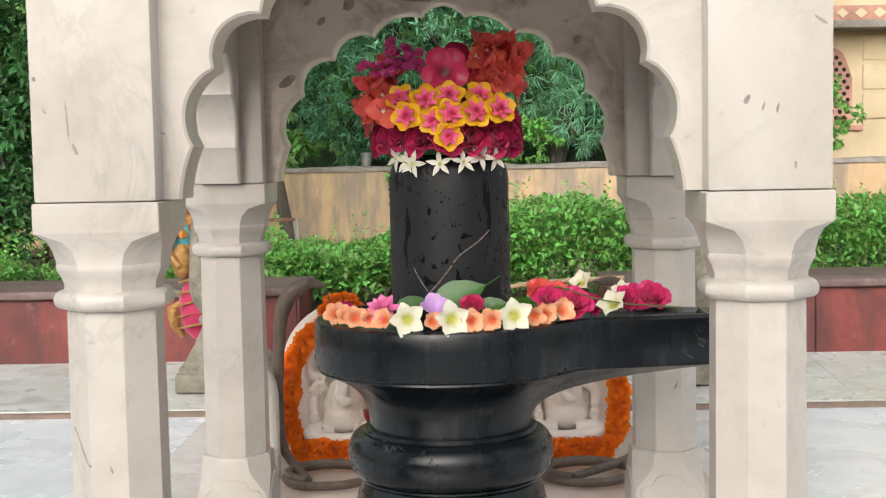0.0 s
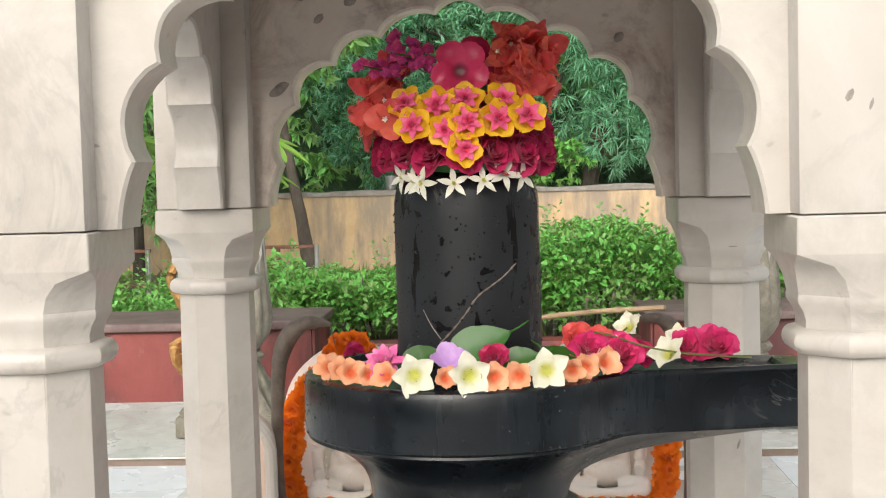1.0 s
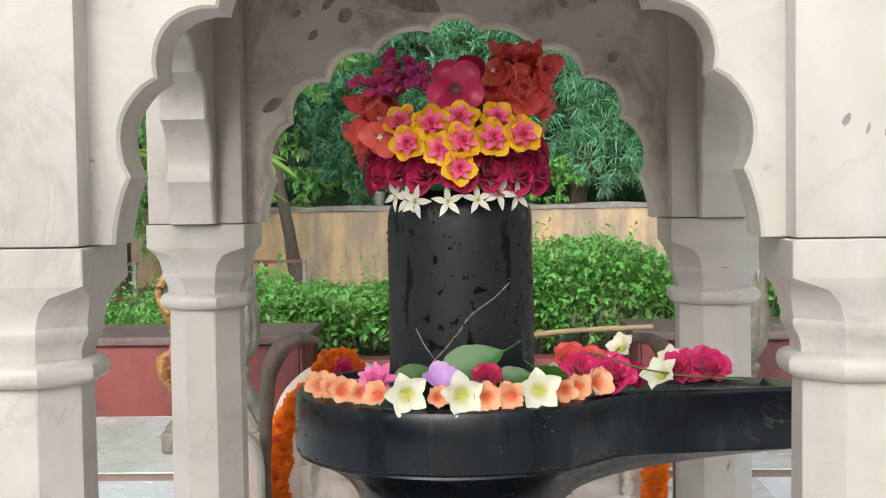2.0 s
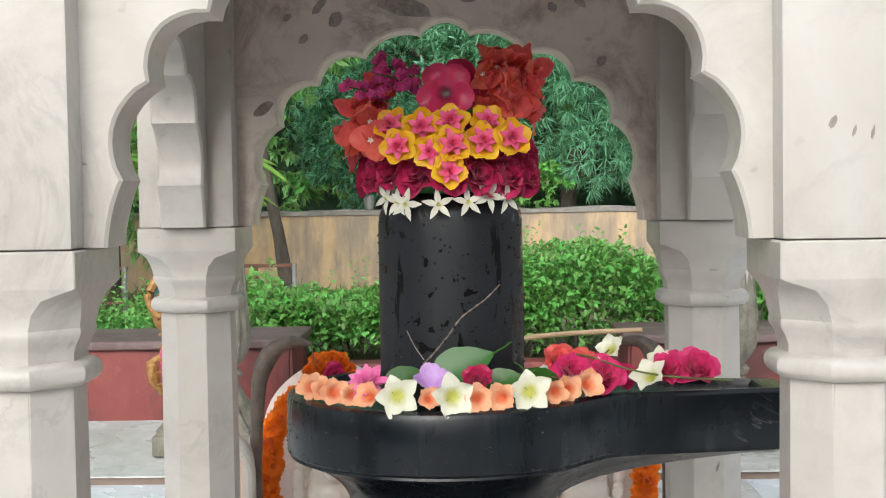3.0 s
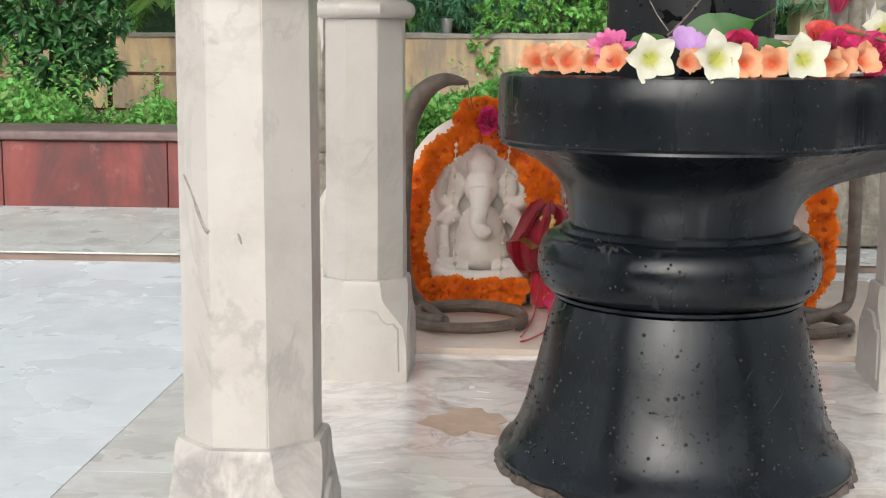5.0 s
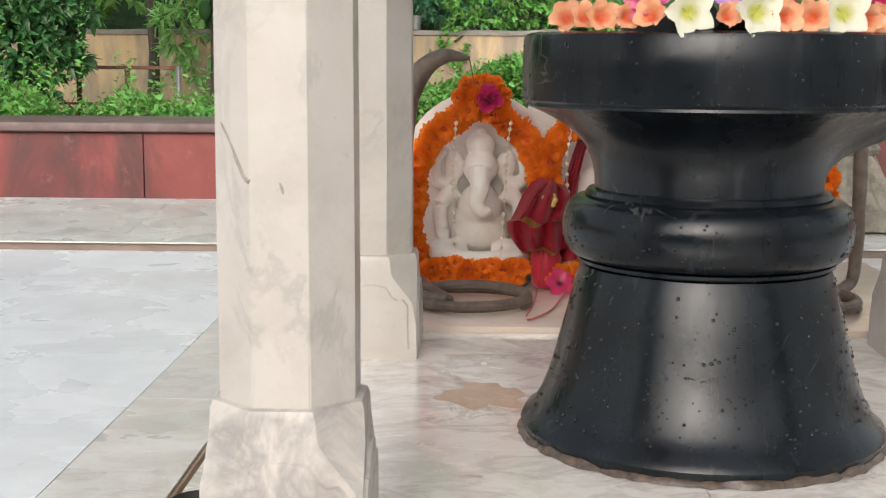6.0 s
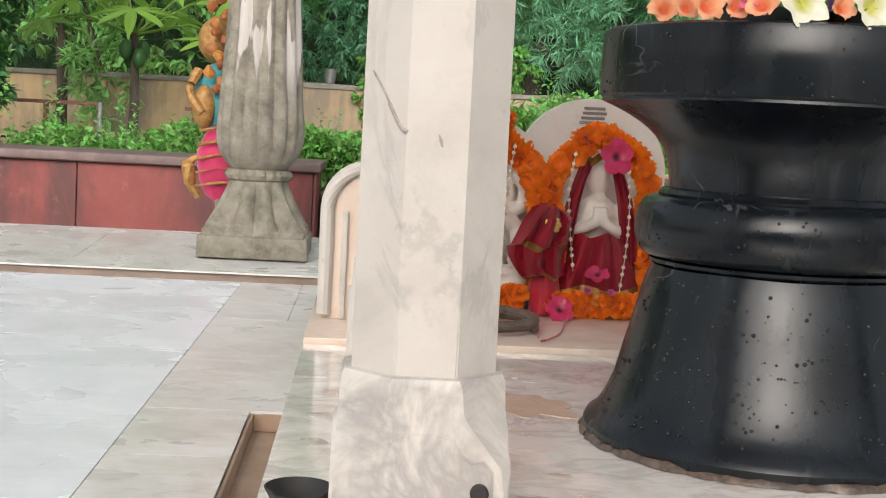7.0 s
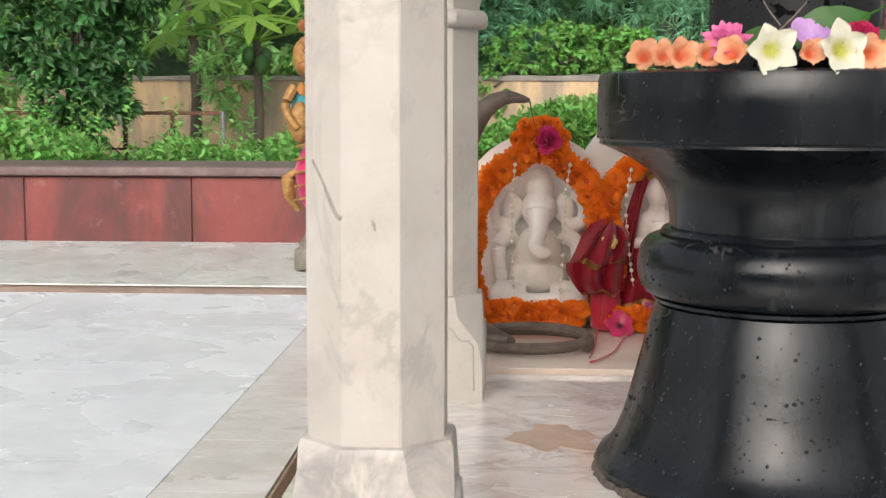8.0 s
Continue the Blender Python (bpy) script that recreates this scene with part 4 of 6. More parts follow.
tree("garden_tree", "slim garden tree with bright leaves and leaning trunks", (-1.35, 7.4, 0.03), [(-1.30, 7.4, 0.0), (-1.36, 7.4, 0.5), (-1.45, 7.45, 1.0), (-1.6, 7.5, 1.9)], [0.05, 0.045, 0.03],
     [(-1.6, 7.6, 2.2, 0.7, 0.5, 0.5), (-1.1, 7.7, 2.6, 0.6, 0.5, 0.4), (-2.2, 7.6, 1.9, 0.5, 0.4, 0.4)], 900, 0.11, 0.3, M_TREE2, 23, per=10)
tree("broadleaf_tree", "bushy dark glossy broadleaf tree by the railing", (-2.75, 5.2, 0.03), [(-2.75, 5.2, 0.0), (-2.74, 5.2, 0.5), (-2.7, 5.25, 1.2)], [0.04, 0.035, 0.02],
     [(-2.75, 5.15, 1.0, 0.36, 0.3, 0.32), (-2.65, 5.1, 0.70, 0.26, 0.22, 0.22), (-2.9, 5.2, 1.45, 0.42, 0.35, 0.35), (-2.5, 5.2, 1.35, 0.3, 0.3, 0.3), (-2.78, 5.15, 0.45, 0.18, 0.16, 0.15), (-2.7, 5.3, 1.9, 0.5, 0.4, 0.4)], 1350, 0.078, 0.42, M_DARKLEAF, 24, per=9)
tree("hanging_vine_tree", "drooping green tree in front of the boundary wall", (-2.9, 8.4, 0.03), [(-2.9, 8.5, 0), (-2.9, 8.5, 1.0), (-3.0, 8.5, 2.0)], [0.05, 0.04, 0.03],
     [(-2.58, 8.4, 0.86, 0.26, 0.22, 0.34), (-3.1, 8.5, 1.6, 0.6, 0.4, 0.4), (-4.2, 8.6, 1.7, 0.8, 0.4, 0.6), (-5.3, 8.6, 1.3, 0.8, 0.5, 0.8), (-2.2, 8.7, 1.9, 0.6, 0.4, 0.5)], 1100, 0.13, 0.2, M_TREE2, 25, per=10)
tree("creeper_bush", "leafy creeper spilling over the boundary wall", (0.0, 9.4, 0.0), [(-0.2, 9.45, 0.0), (-0.1, 9.4, 0.6), (0.0, 9.35, 0.95)], [0.02, 0.02, 0.01],
     [(-0.1, 9.2, 1.05, 0.55, 0.3, 0.22), (0.5, 9.2, 1.02, 0.3, 0.25, 0.2), (-0.55, 8.95, 0.75, 0.10, 0.06, 0.25), (2.9, 9.2, 1.2, 0.5, 0.3, 0.4)], 700, 0.06, 0.5, M_HEDGE, 26, per=9)
tree("roadside_tree", "tall green trees massed beyond the boundary wall", (-5, 13, 0), [(-5, 13, 0), (-5, 13, 2), (-4.5, 13, 4)], [0.15, 0.12, 0.08],
     [(-5.0, 12.5, 2.2, 2.0, 0.8, 1.6), (-2.4, 12.6, 2.0, 1.6, 0.8, 1.5), (0.2, 12.7, 2.3, 1.6, 0.8, 1.7), (2.6, 12.8, 2.4, 1.4, 0.8, 1.6), (-7.6, 12.5, 2.6, 1.8, 0.8, 2.0), (-1.0, 12.8, 4.6, 2.6, 0.9, 1.4), (2.8, 12.9, 4.6, 2.0, 0.9, 1.2), (-5.0, 12.8, 4.8, 2.4, 0.9, 1.4)], 5200, 0.15, 0.4, M_TREE2, 27, per=9)

DATUM = 0.0
bm = bmesh.new()
box(bm, -26, 3.4, 14.2, 14.4, -0.1, 6.5)
tagged(part("backdrop", bm, simple("backdrop_green", (0.03, 0.075, 0.035), (0.09, 0.19, 0.09), 3.5, 0.95, bmp=1.0, dist=0.2)), "dark mass of far woodland", "woods", kind="structure")
# unseen screen behind the camera, added to block low sky light and darken reflections
bm = bmesh.new()
box(bm, -40, 40, -16.4, -16, -0.2, 4.2)
tagged(part("backdrop", bm, bpy.data.materials["backdrop_green"]), "unseen dark green screen behind the camera that dims reflections", "woods", kind="structure")


def papaya(x, y, z0, h, seed):
    t = thing("papaya_plant", "young papaya plant with lobed lime-green leaves and green fruit", "papaya", at=(x, y, z0))
    b = bmesh.new()
    tube(b, [(x, y, z0 - 0.02), (x + 0.01, y, z0 + h * 0.5), (x, y, z0 + h)], [0.035, 0.03, 0.022], 10)
    part("stem", b, M_BARK, t)
    rg = random.Random(seed)
    for i in range(13):
        a = i * 2.4
        ln = rg.uniform(0.42, 0.65)
        tip = Vector((x + ln * math.cos(a), y + ln * math.sin(a) * 0.7, z0 + h + rg.uniform(-0.05, 0.28)))
        b = bmesh.new()
        tube(b, [(x, y, z0 + h - 0.03), Vector((x, y, z0 + h)).lerp(tip, 0.6) + Vector((0, 0, 0.06)), tip], [0.008, 0.006, 0.005], 6)
        # seven pointed lobes
        c0 = b.verts.new(tip)
        nrm = Vector((math.cos(a) * 0.5, math.sin(a) * 0.5 - 0.3, 0.8)).normalized()
        e1 = Vector((math.cos(a), math.sin(a), -0.35)).normalized()
        e2 = nrm.cross(e1).normalized()
        rad = rg.uniform(0.24, 0.34)
        pv = []
        for k in range(85):
            th = -2.7 + 5.4 * k / 84
            lob = 1 - 2 * abs((th / 0.78 + 0.5) % 1 - 0.5)
            rr = rad * (0.20 + 0.80 * lob ** 1.1 * (1 - 0.10 * abs(th)) * (0.82 + 0.18 * abs(math.cos(th * math.pi / 0.26 / 2))))
            pv.append(b.verts.new(tip + (e1 * math.cos(th) + e2 * math.sin(th)) * rr - nrm * rr * rr * 0.9))
        for k in range(84):
            b.faces.new((c0, pv[k], pv[k + 1]))
        part("leaf", b, M_LIME, t, recalc=False)
    for i in range(4):
        b = bmesh.new()
        a = i * 1.5 - 2.4
        ball(b, (x + 0.06 * math.cos(a), y + 0.06 * math.sin(a), z0 + h - 0.12 - 0.05 * (i % 2)), 0.05, (0.8, 0.8, 1.25), 12, 8)
        part("fruit", b, M_DARKLEAF, t, "unripe green papaya")


papaya(-1.98, 6.4, 0.0, 0.86, 5)
papaya(-3.6, 7.0, 0.03, 1.05, 6)

# ---- cream palace building ----
bld = thing("cream_building", "cream and pink palace building with carved jali screens", "building", at=(5.5, 12.2, 0))
bm = bmesh.new()
box(bm, 3.45, 10, 12.2, 14, 0, 6)
part("wall", bm, M_CREAM, bld)
bm = bmesh.new()
box(bm, 3.3, 10, 11.75, 12.2, 2.02, 2.10, 0.01)
part("chajja", bm, M_CONC, bld, "grey stone eave")
bm = bmesh.new()
box(bm, 3.35, 10, 11.9, 12.198, 2.102, 2.27, 0.008)
part("frieze", bm, M_PINKSTONE, bld, "pink lattice frieze")
for i in range(16):
    bm = bmesh.new()
    rings(bm, [[(3.47 + 0.2 * i + u * 0.07, yy, 2.186 + w * 0.055) for u, w in ((-1, 0), (0, -1), (1, 0), (0, 1))] for yy in (11.899, 11.885)])
    part("lozenge", bm, M_CREAM, bld)
# arched jali panels
for px in (4.02, 6.2, 8.2):
    bm = bmesh.new()
    pts = [(px - 0.24, 1.02), (px + 0.24, 1.02), (px + 0.24, 1.5)] + [(px + 0.24 * math.cos(a) * (1 - 0.12 * abs(math.sin(3 * a))), 1.5 + 0.34 * math.sin(a)) for a in np.linspace(0.15, math.pi - 0.15, 15)] + [(px - 0.24, 1.5)]
    rings(bm, [[(x, 12.196, z) for x, z in pts], [(x, 12.17, z) for x, z in pts]])
    jali = part("jali_screen", bm, M_PINKSTONE, bld, "pierced pink stone screen")
    for r in range(11):
        for c in range(5):
            bm = bmesh.new()
            x, z = px - 0.19 + 0.085 * c + (0.04 if r % 2 else 0), 1.07 + 0.066 * r
            if abs(x - px) > 0.21 or (z > 1.5 and abs(x - px) > 0.24 * math.sqrt(max(0, 1 - ((z - 1.5) / 0.31) ** 2)) - 0.03):
                bm.free()
                continue
            # near-black plate on the solid panel; its colour imitates a shaded hole
            rings(bm, [[(x + 0.026 * math.cos(k * math.pi / 3), yy, z + 0.026 * math.sin(k * math.pi / 3)) for k in range(6)] for yy in (12.1705, 12.166)])
            part("opening", bm, M_DARK, jali)
    bm = bmesh.new()
    box(bm, px - 0.36, px + 0.36, 12.15, 12.199, 0.93, 0.985, 0.006)
    part("sill", bm, M_PINKSTONE, bld)
    bm = bmesh.new()
    for k in range(3):
        box(bm, px + 0.36, px + 0.70, 12.175, 12.199, 1.06 + 0.32 * k, 1.33 + 0.32 * k, 0.01)
    part("carved_panel", bm, M_CREAM, bld)
# low pink gate pier nearer the garden
pier = thing("gate_pier", "cream and pink plastered gate pier with a stone ledge", "pier", at=(2.5, 9.9, 0))
bm = bmesh.new()
box(bm, 2.12, 3.0, 9.75, 10.3, 0, 0.93, 0.01)
part("pier_body", bm, M_CREAM, pier)
bm = bmesh.new()
box(bm, 2.02, 3.1, 9.66, 10.36, 0.931, 0.99, 0.01)
part("ledge", bm, M_PINKSTONE, pier)
bm = bmesh.new()
box(bm, 2.30, 2.44, 9.8, 9.95, 0.991, 2.6, 0.01)
part("post", bm, M_CREAM, pier)
bm = bmesh.new()
box(bm, 2.52, 3.0, 9.8, 10.2, 0.991, 2.6, 0.01)
part("brick_jamb", bm, M_PINKSTONE, pier)
tree("oleander", "slender-leaved oleander bush above the hedge", (2.95, 4.9, 0.03), [(2.95, 4.9, 0.0), (2.95, 4.9, 0.3), (3.0, 4.9, 0.6)], [0.02, 0.015, 0.01],
     [(2.75, 4.8, 0.75, 0.3, 0.2, 0.3), (3.1, 4.9, 0.85, 0.3, 0.2, 0.4)], 160, 0.13, 0.16, M_HEDGE, 31, per=10)
# dark shrubs at the far left side
tree("garden_tree", "leafy green shrub tree in the garden corner", (-3.9, 5.6, 0.03), [(-3.9, 5.6, 0.0), (-3.9, 5.6, 0.5), (-3.9, 5.6, 1.1)], [0.04, 0.03, 0.02],
     [(-3.8, 5.5, 1.0, 0.5, 0.4, 0.5), (-3.5, 5.5, 0.55, 0.3, 0.25, 0.25), (-4.2, 5.5, 1.7, 0.6, 0.5, 0.6)], 700, 0.11, 0.38, M_TREE2, 32, per=9)


# ---- carved stone columns on the terrace ----
def stone_column(x, y):
    c = thing("stone_column", "weathered grey carved stone column with flaking whitewash", "column", "terrace columns", (x, y, COLUMN_Z))
    z0 = COLUMN_Z
    b = bmesh.new()
    box(b, x - 0.17, x + 0.17, y - 0.17, y + 0.17, z0, z0 + 0.068, 0.008)
    rough_up(b, 0.004, 14)
    part("plinth_block", b, M_STONE, c)
    b = bmesh.new()

    def fl(r, z, lobes, amp, sq=0.0):
        pts = []
        for i in range(96):
            a = 2 * math.pi * i / 96
            rr = r * (1 + amp * abs(math.sin(a * lobes / 2)) - amp / 2)
            k = 1 / max(abs(math.cos(a)), abs(math.sin(a)))
            rr *= 1 + sq * (k - 1)
            pts.append((x + rr * math.cos(a), y + rr * math.sin(a), z))
        return pts
    # petal skirt
    rings(b, [fl(0.160, z0 + 0.066, 16, 0.03, 0.9), fl(0.152, z0 + 0.085, 12, 0.16, 0.85), fl(0.128, z0 + 0.125, 12, 0.24, 0.6), fl(0.108, z0 + 0.17, 12, 0.22, 0.4), fl(0.094, z0 + 0.215, 12, 0.12, 0.2), fl(0.090, z0 + 0.235, 16, 0.03, 0.1)])
    part("petal_skirt", b, M_STONE, c)
    b = bmesh.new()
    rings(b, [fl(0.085, z0 + 0.232, 16, 0.0), fl(0.098, z0 + 0.24, 20, 0.10), fl(0.104, z0 + 0.253, 20, 0.12), fl(0.096, z0 + 0.268, 20, 0.08), fl(0.08, z0 + 0.275, 16, 0.0)])
    part("bead_ring", b, M_STONE, c)
    b = bmesh.new()
    prof = [(0.088, 0.272), (0.108, 0.295), (0.126, 0.325), (0.133, 0.36), (0.133, 0.40), (0.129, 0.46), (0.122, 0.56), (0.114, 0.68), (0.107, 0.82), (0.102, 1.0), (0.10, 1.3), (0.10, 2.4)]
    rings(b, [fl(r, z0 + z, 16, 0.10 if 0.33 < z < 2 else 0.03) for r, z in prof])
    rough_up(b, 0.004, 12)
    part("fluted_shaft", b, M_STONE, c)
    return c


stone_column(-0.88, 2.50)
stone_column(0.87, 2.50)


DATUM = LOW
# ---- cobras ----
def cobra(cx, cy, nx, ny, s, hood):
    c = thing("iron_cobra", "weathered dark iron cobra with a coiled tail on the slab", "cobra", "cobra guards", (cx, cy, 0.013))
    z = 0.013
    pts, rad = [], []
    for i in range(72):
        a = -0.6 + s * 0 + 2 * math.pi * i / 40
        r = 0.118 - 0.0002 * i
        pts.append((cx + r * math.cos(a), cy + 0.62 * r * math.sin(a) * 1.55, z + 0.007 + 0.011 * i / 40))
        rad.append(0.0035 + 0.008 * min(1, i / 34))
    b = bmesh.new()
    tube(b, pts, rad, 10)
    part("coil", b, M_BRONZE, c)
    b = bmesh.new()
    last = pts[-1]
    if hood:
        neck = smooth_path([last, (nx + 0.03 * s, ny - 0.04, 0.045), (nx, ny, 0.085), (nx - 0.008 * s, ny, 0.2), (nx - 0.002 * s, ny, 0.34), (nx + 0.006 * s, ny, 0.42), (nx + 0.030 * s, ny, 0.475), (nx + 0.075 * s, ny - 0.01, 0.503), (nx + 0.125 * s, ny - 0.02, 0.498)], 7)
        k = len(neck)
        rr = list(np.interp(np.linspace(0, 1, k), [0, 0.2, 0.45, 0.6, 0.72, 0.85, 0.95, 1], [0.011, 0.012, 0.014, 0.018, 0.022, 0.016, 0.010, 0.004]))
    else:
        neck = smooth_path([last, (nx - 0.03, ny - 0.03, 0.04), (nx, ny, 0.07), (nx + 0.004, ny, 0.2), (nx, ny, 0.34), (nx - 0.01, ny, 0.43), (nx - 0.05, ny, 0.49), (nx - 0.11, ny, 0.495)], 7)
        k = len(neck)
        rr = list(np.interp(np.linspace(0, 1, k), [0, 0.3, 0.6, 0.8, 0.95, 1], [0.011, 0.013, 0.015, 0.02, 0.01, 0.004]))
    tube(b, neck, rr, 12)
    rough_up(b, 0.0018, 40)
    part("neck_and_hood", b, M_BRONZE, c)
    b = bmesh.new()
    e = Vector(neck[-1])
    tube(b, [e, e + Vector((0.006 * s, -0.004, -0.03)), e + Vector((0.012 * s, -0.006, -0.055))], [0.0016, 0.0012, 0.0008], 5)
    part("tongue", b, M_BRONZE, c)
    return c


cobra(-0.310, 0.815, -0.445, 0.93, 1, True)
cobra(0.335, 0.815, 0.472, 0.93, -1, False)


DATUM = 0.0
# ---- flowers ----
def petal(b, az, L, W, tilt, curl, r0=0.0, z0=0.0, cup=0.25, sharp=1.0, mi=0, nu=5, nv=4, wave=0.0, seed=0.0):
    """One petal round the flower's axis z: tilt and curl in radians from the axis."""
    r, z, rows = r0, z0, []
    ca, sa = math.cos(az), math.sin(az)
    for i in range(nu + 1):
        u = i / nu
        w = W * max(0.03, math.sin(math.pi * (0.10 + 0.88 * u ** 0.85)) ** sharp)
        row = []
        for j in range(nv + 1):
            v = -1 + 2 * j / nv
            lift = cup * w * v * v * 0.5 + wave * noise.noise(Vector((u * 3 + seed, v * 2.2, az * 3))) * u
            ang = tilt + curl * u
            rr = r - lift * math.cos(ang)
            zz = z + lift * math.sin(ang)
            t = v * w / 2
            row.append(b.verts.new((rr * ca - t * sa, rr * sa + t * ca, zz)))
        rows.append(row)
        ang = tilt + curl * (u + 0.5 / nu)
        r += L / nu * math.sin(ang)
        z += L / nu * math.cos(ang)
    for a, c in zip(rows, rows[1:]):
        for j in range(nv):
            f = b.faces.new((a[j], a[j + 1], c[j + 1], c[j]))
            f.material_index, f.smooth = mi, True
    foot = b.verts.new((0, 0, -0.002))
    for j in range(nv):
        f = b.faces.new((foot, rows[0][j + 1], rows[0][j]))
        f.material_index, f.smooth = mi, True


def flower_mesh(name, b, mats):
    bmesh.ops.remove_doubles(b, verts=[v for v in b.verts if v.co.length < 0.0021], dist=1e-5)
    me = bpy.data.meshes.new(name)
    b.to_mesh(me)
    b.free()
    for k in mats:
        me.materials.append(k)
    return me


RG = random.Random(4)


def marigold_mesh():
    b = bmesh.new()
    n = 84
    for i in range(n):
        t = (i + 0.5) / n
        petal(b, i * 2.39996, 0.0125 + 0.004 * RG.random(), 0.0095, 0.15 + 1.55 * t, 0.75, 0.003 + 0.006 * t, 0.010 * (1 - t), 0.3, 0.35, 0, 3, 2, 0.006, i)
    ball(b, (0, 0, 0.003), 0.013, (1, 1, 0.8), 10, 6)
    return flower_mesh("marigold", b, [M_MARI])


def rose_mesh(mats, R=0.034, n=22, seed=0):
    b = bmesh.new()
    n = max(12, n - 6)
    for i in range(n):
        t = (i + 0.5) / n
        petal(b, i * 2.39996 + 0.2 * RG.random(), R * (0.75 + 0.45 * t), R * (0.65 + 0.85 * t), 0.05 + 0.85 * t, 0.15 + 0.75 * t, R * 0.06 + R * 0.10 * t, R * 0.25 * (1 - t), 0.75, 0.4, 0, 6, 5, R * 0.14, i + seed)
    return flower_mesh("rose", b, mats)


def star_mesh():
    b = bmesh.new()
    for i in range(5):
        petal(b, i * 2 * math.pi / 5, 0.031, 0.0125, 1.15 + 0.2 * RG.random(), 0.35, 0.002, 0.0, 0.35, 1.15, 0, 5, 2)
    for i in range(5):
        petal(b, i * 2 * math.pi / 5 + 0.6, 0.008, 0.005, 0.4, 0.2, 0.001, 0.0, 0.3, 0.8, 1, 3, 2)
    return flower_mesh("tuberose", b, [M_CREAMP, M_CREAMIN])


def trumpet_mesh(name, mats, R, n=5, pointed=0.6, open_=1.0, broad=0, crumple=0.2):
    """A throat and n broad overlapping petals."""
    b = bmesh.new()
    seg = 16
    lo = [(R * 0.07 * math.cos(2 * math.pi * k / seg), R * 0.07 * math.sin(2 * math.pi * k / seg), -R * 0.5) for k in range(seg)]
    mid = [(R * 0.20 * math.cos(2 * math.pi * k / seg), R * 0.20 * math.sin(2 * math.pi * k / seg), -R * 0.1) for k in range(seg)]
    hi = [(R * 0.275 * math.cos(2 * math.pi * k / seg), R * 0.275 * math.sin(2 * math.pi * k / seg), R * 0.01) for k in range(seg)]
    for f in rings(b, [lo, mid, hi], False) and b.faces:
        f.material_index, f.smooth = 1, True
    b.faces.new([b.verts.new(p) for p in lo]).material_index = 1
    for i in range(n):
        petal(b, i * 2 * math.pi / n + 0.25 * RG.random(), R * RG.uniform(0.85, 1.05), R * (broad or (0.86 if n >= 5 else 1.15)), (0.62 + 0.2 * RG.random()) * open_, (0.55 + 0.4 * RG.random()) * open_, R * 0.26, R * 0.02 * (i % 2), 0.25, pointed, 0, 6, 4, R * crumple, i * 3.3 + RG.random() * 9)
    return flower_mesh(name, b, mats)


def golden_mesh():
    b = bmesh.new()
    for i in range(5):
        petal(b, i * 2 * math.pi / 5 + 0.2 * RG.random(), 0.036, 0.037, 0.75, 0.40, 0.003, -0.004, 0.3, 0.5, 0, 5, 4, 0.009, i * 2.1)
    # double pink heart: two rings of pointed petals and a tuft
    for ring, (L, W, tilt, z) in enumerate(((0.023, 0.0135, 1.15, 0.013), (0.016, 0.0105, 0.75, 0.016), (0.009, 0.006, 0.3, 0.018))):
        for i in range(6):
            petal(b, i * 2 * math.pi / 6 + ring * 0.52 + 0.2 * RG.random(), L * RG.uniform(0.9, 1.1), W, tilt + 0.15 * RG.random(), 0.25, 0.001, z, 0.3, 0.95, 1, 4, 2, 0.003, i + ring * 7)
    return flower_mesh("golden_flower", b, [M_YEL, M_PINK])


def dahlia_mesh():
    b = bmesh.new()
    for i in range(26):
        t = (i + 0.5) / 26
        petal(b, i * 2.39996, 0.014 + 0.014 * t, 0.0125, 0.1 + 1.1 * t, 0.35, 0.002, 0.008 * (1 - t), 0.35, 0.6, 0, 4, 2, 0.006, i)
    return flower_mesh("pink_dahlia", b, [petal_mat("hot_pink_petal", (0.76, 0.12, 0.36), (0.86, 0.30, 0.52))])


def bract_mesh(seed):
    """A cluster of papery bracts in threes."""
    rg = random.Random(seed)
    b = bmesh.new()
    for k in range(8):
        o = Vector((rg.gauss(0, 0.017), rg.gauss(0, 0.017), rg.gauss(0, 0.012)))
        tl = bmesh.new()
        for i in range(3):
            petal(tl, i * 2.09 + rg.random(), 0.046, 0.046, 0.6 + 0.4 * rg.random(), 0.5, 0.001, 0, 0.1, 0.6, 0, 6, 4, 0.012, k * 3 + i)
        for i in range(5):
            petal(tl, i * 1.257, 0.005, 0.004, 1.2, 0.2, 0.001, 0.03, 0.1, 0.6, 1 if k % 3 == 0 else 0, 2, 2)
        m = Matrix.Translation(o) @ Euler((rg.uniform(-1, 1), rg.uniform(-1, 1), rg.uniform(0, 6))).to_matrix().to_4x4()
        bmesh.ops.transform(tl, matrix=m, verts=tl.verts[:])
        me = bpy.data.meshes.new("bract_piece")
        tl.to_mesh(me)
        tl.free()
        b.from_mesh(me)
        bpy.data.meshes.remove(me)
    return flower_mesh("bougainvillea", b, [M_CORAL, M_CREAMP])


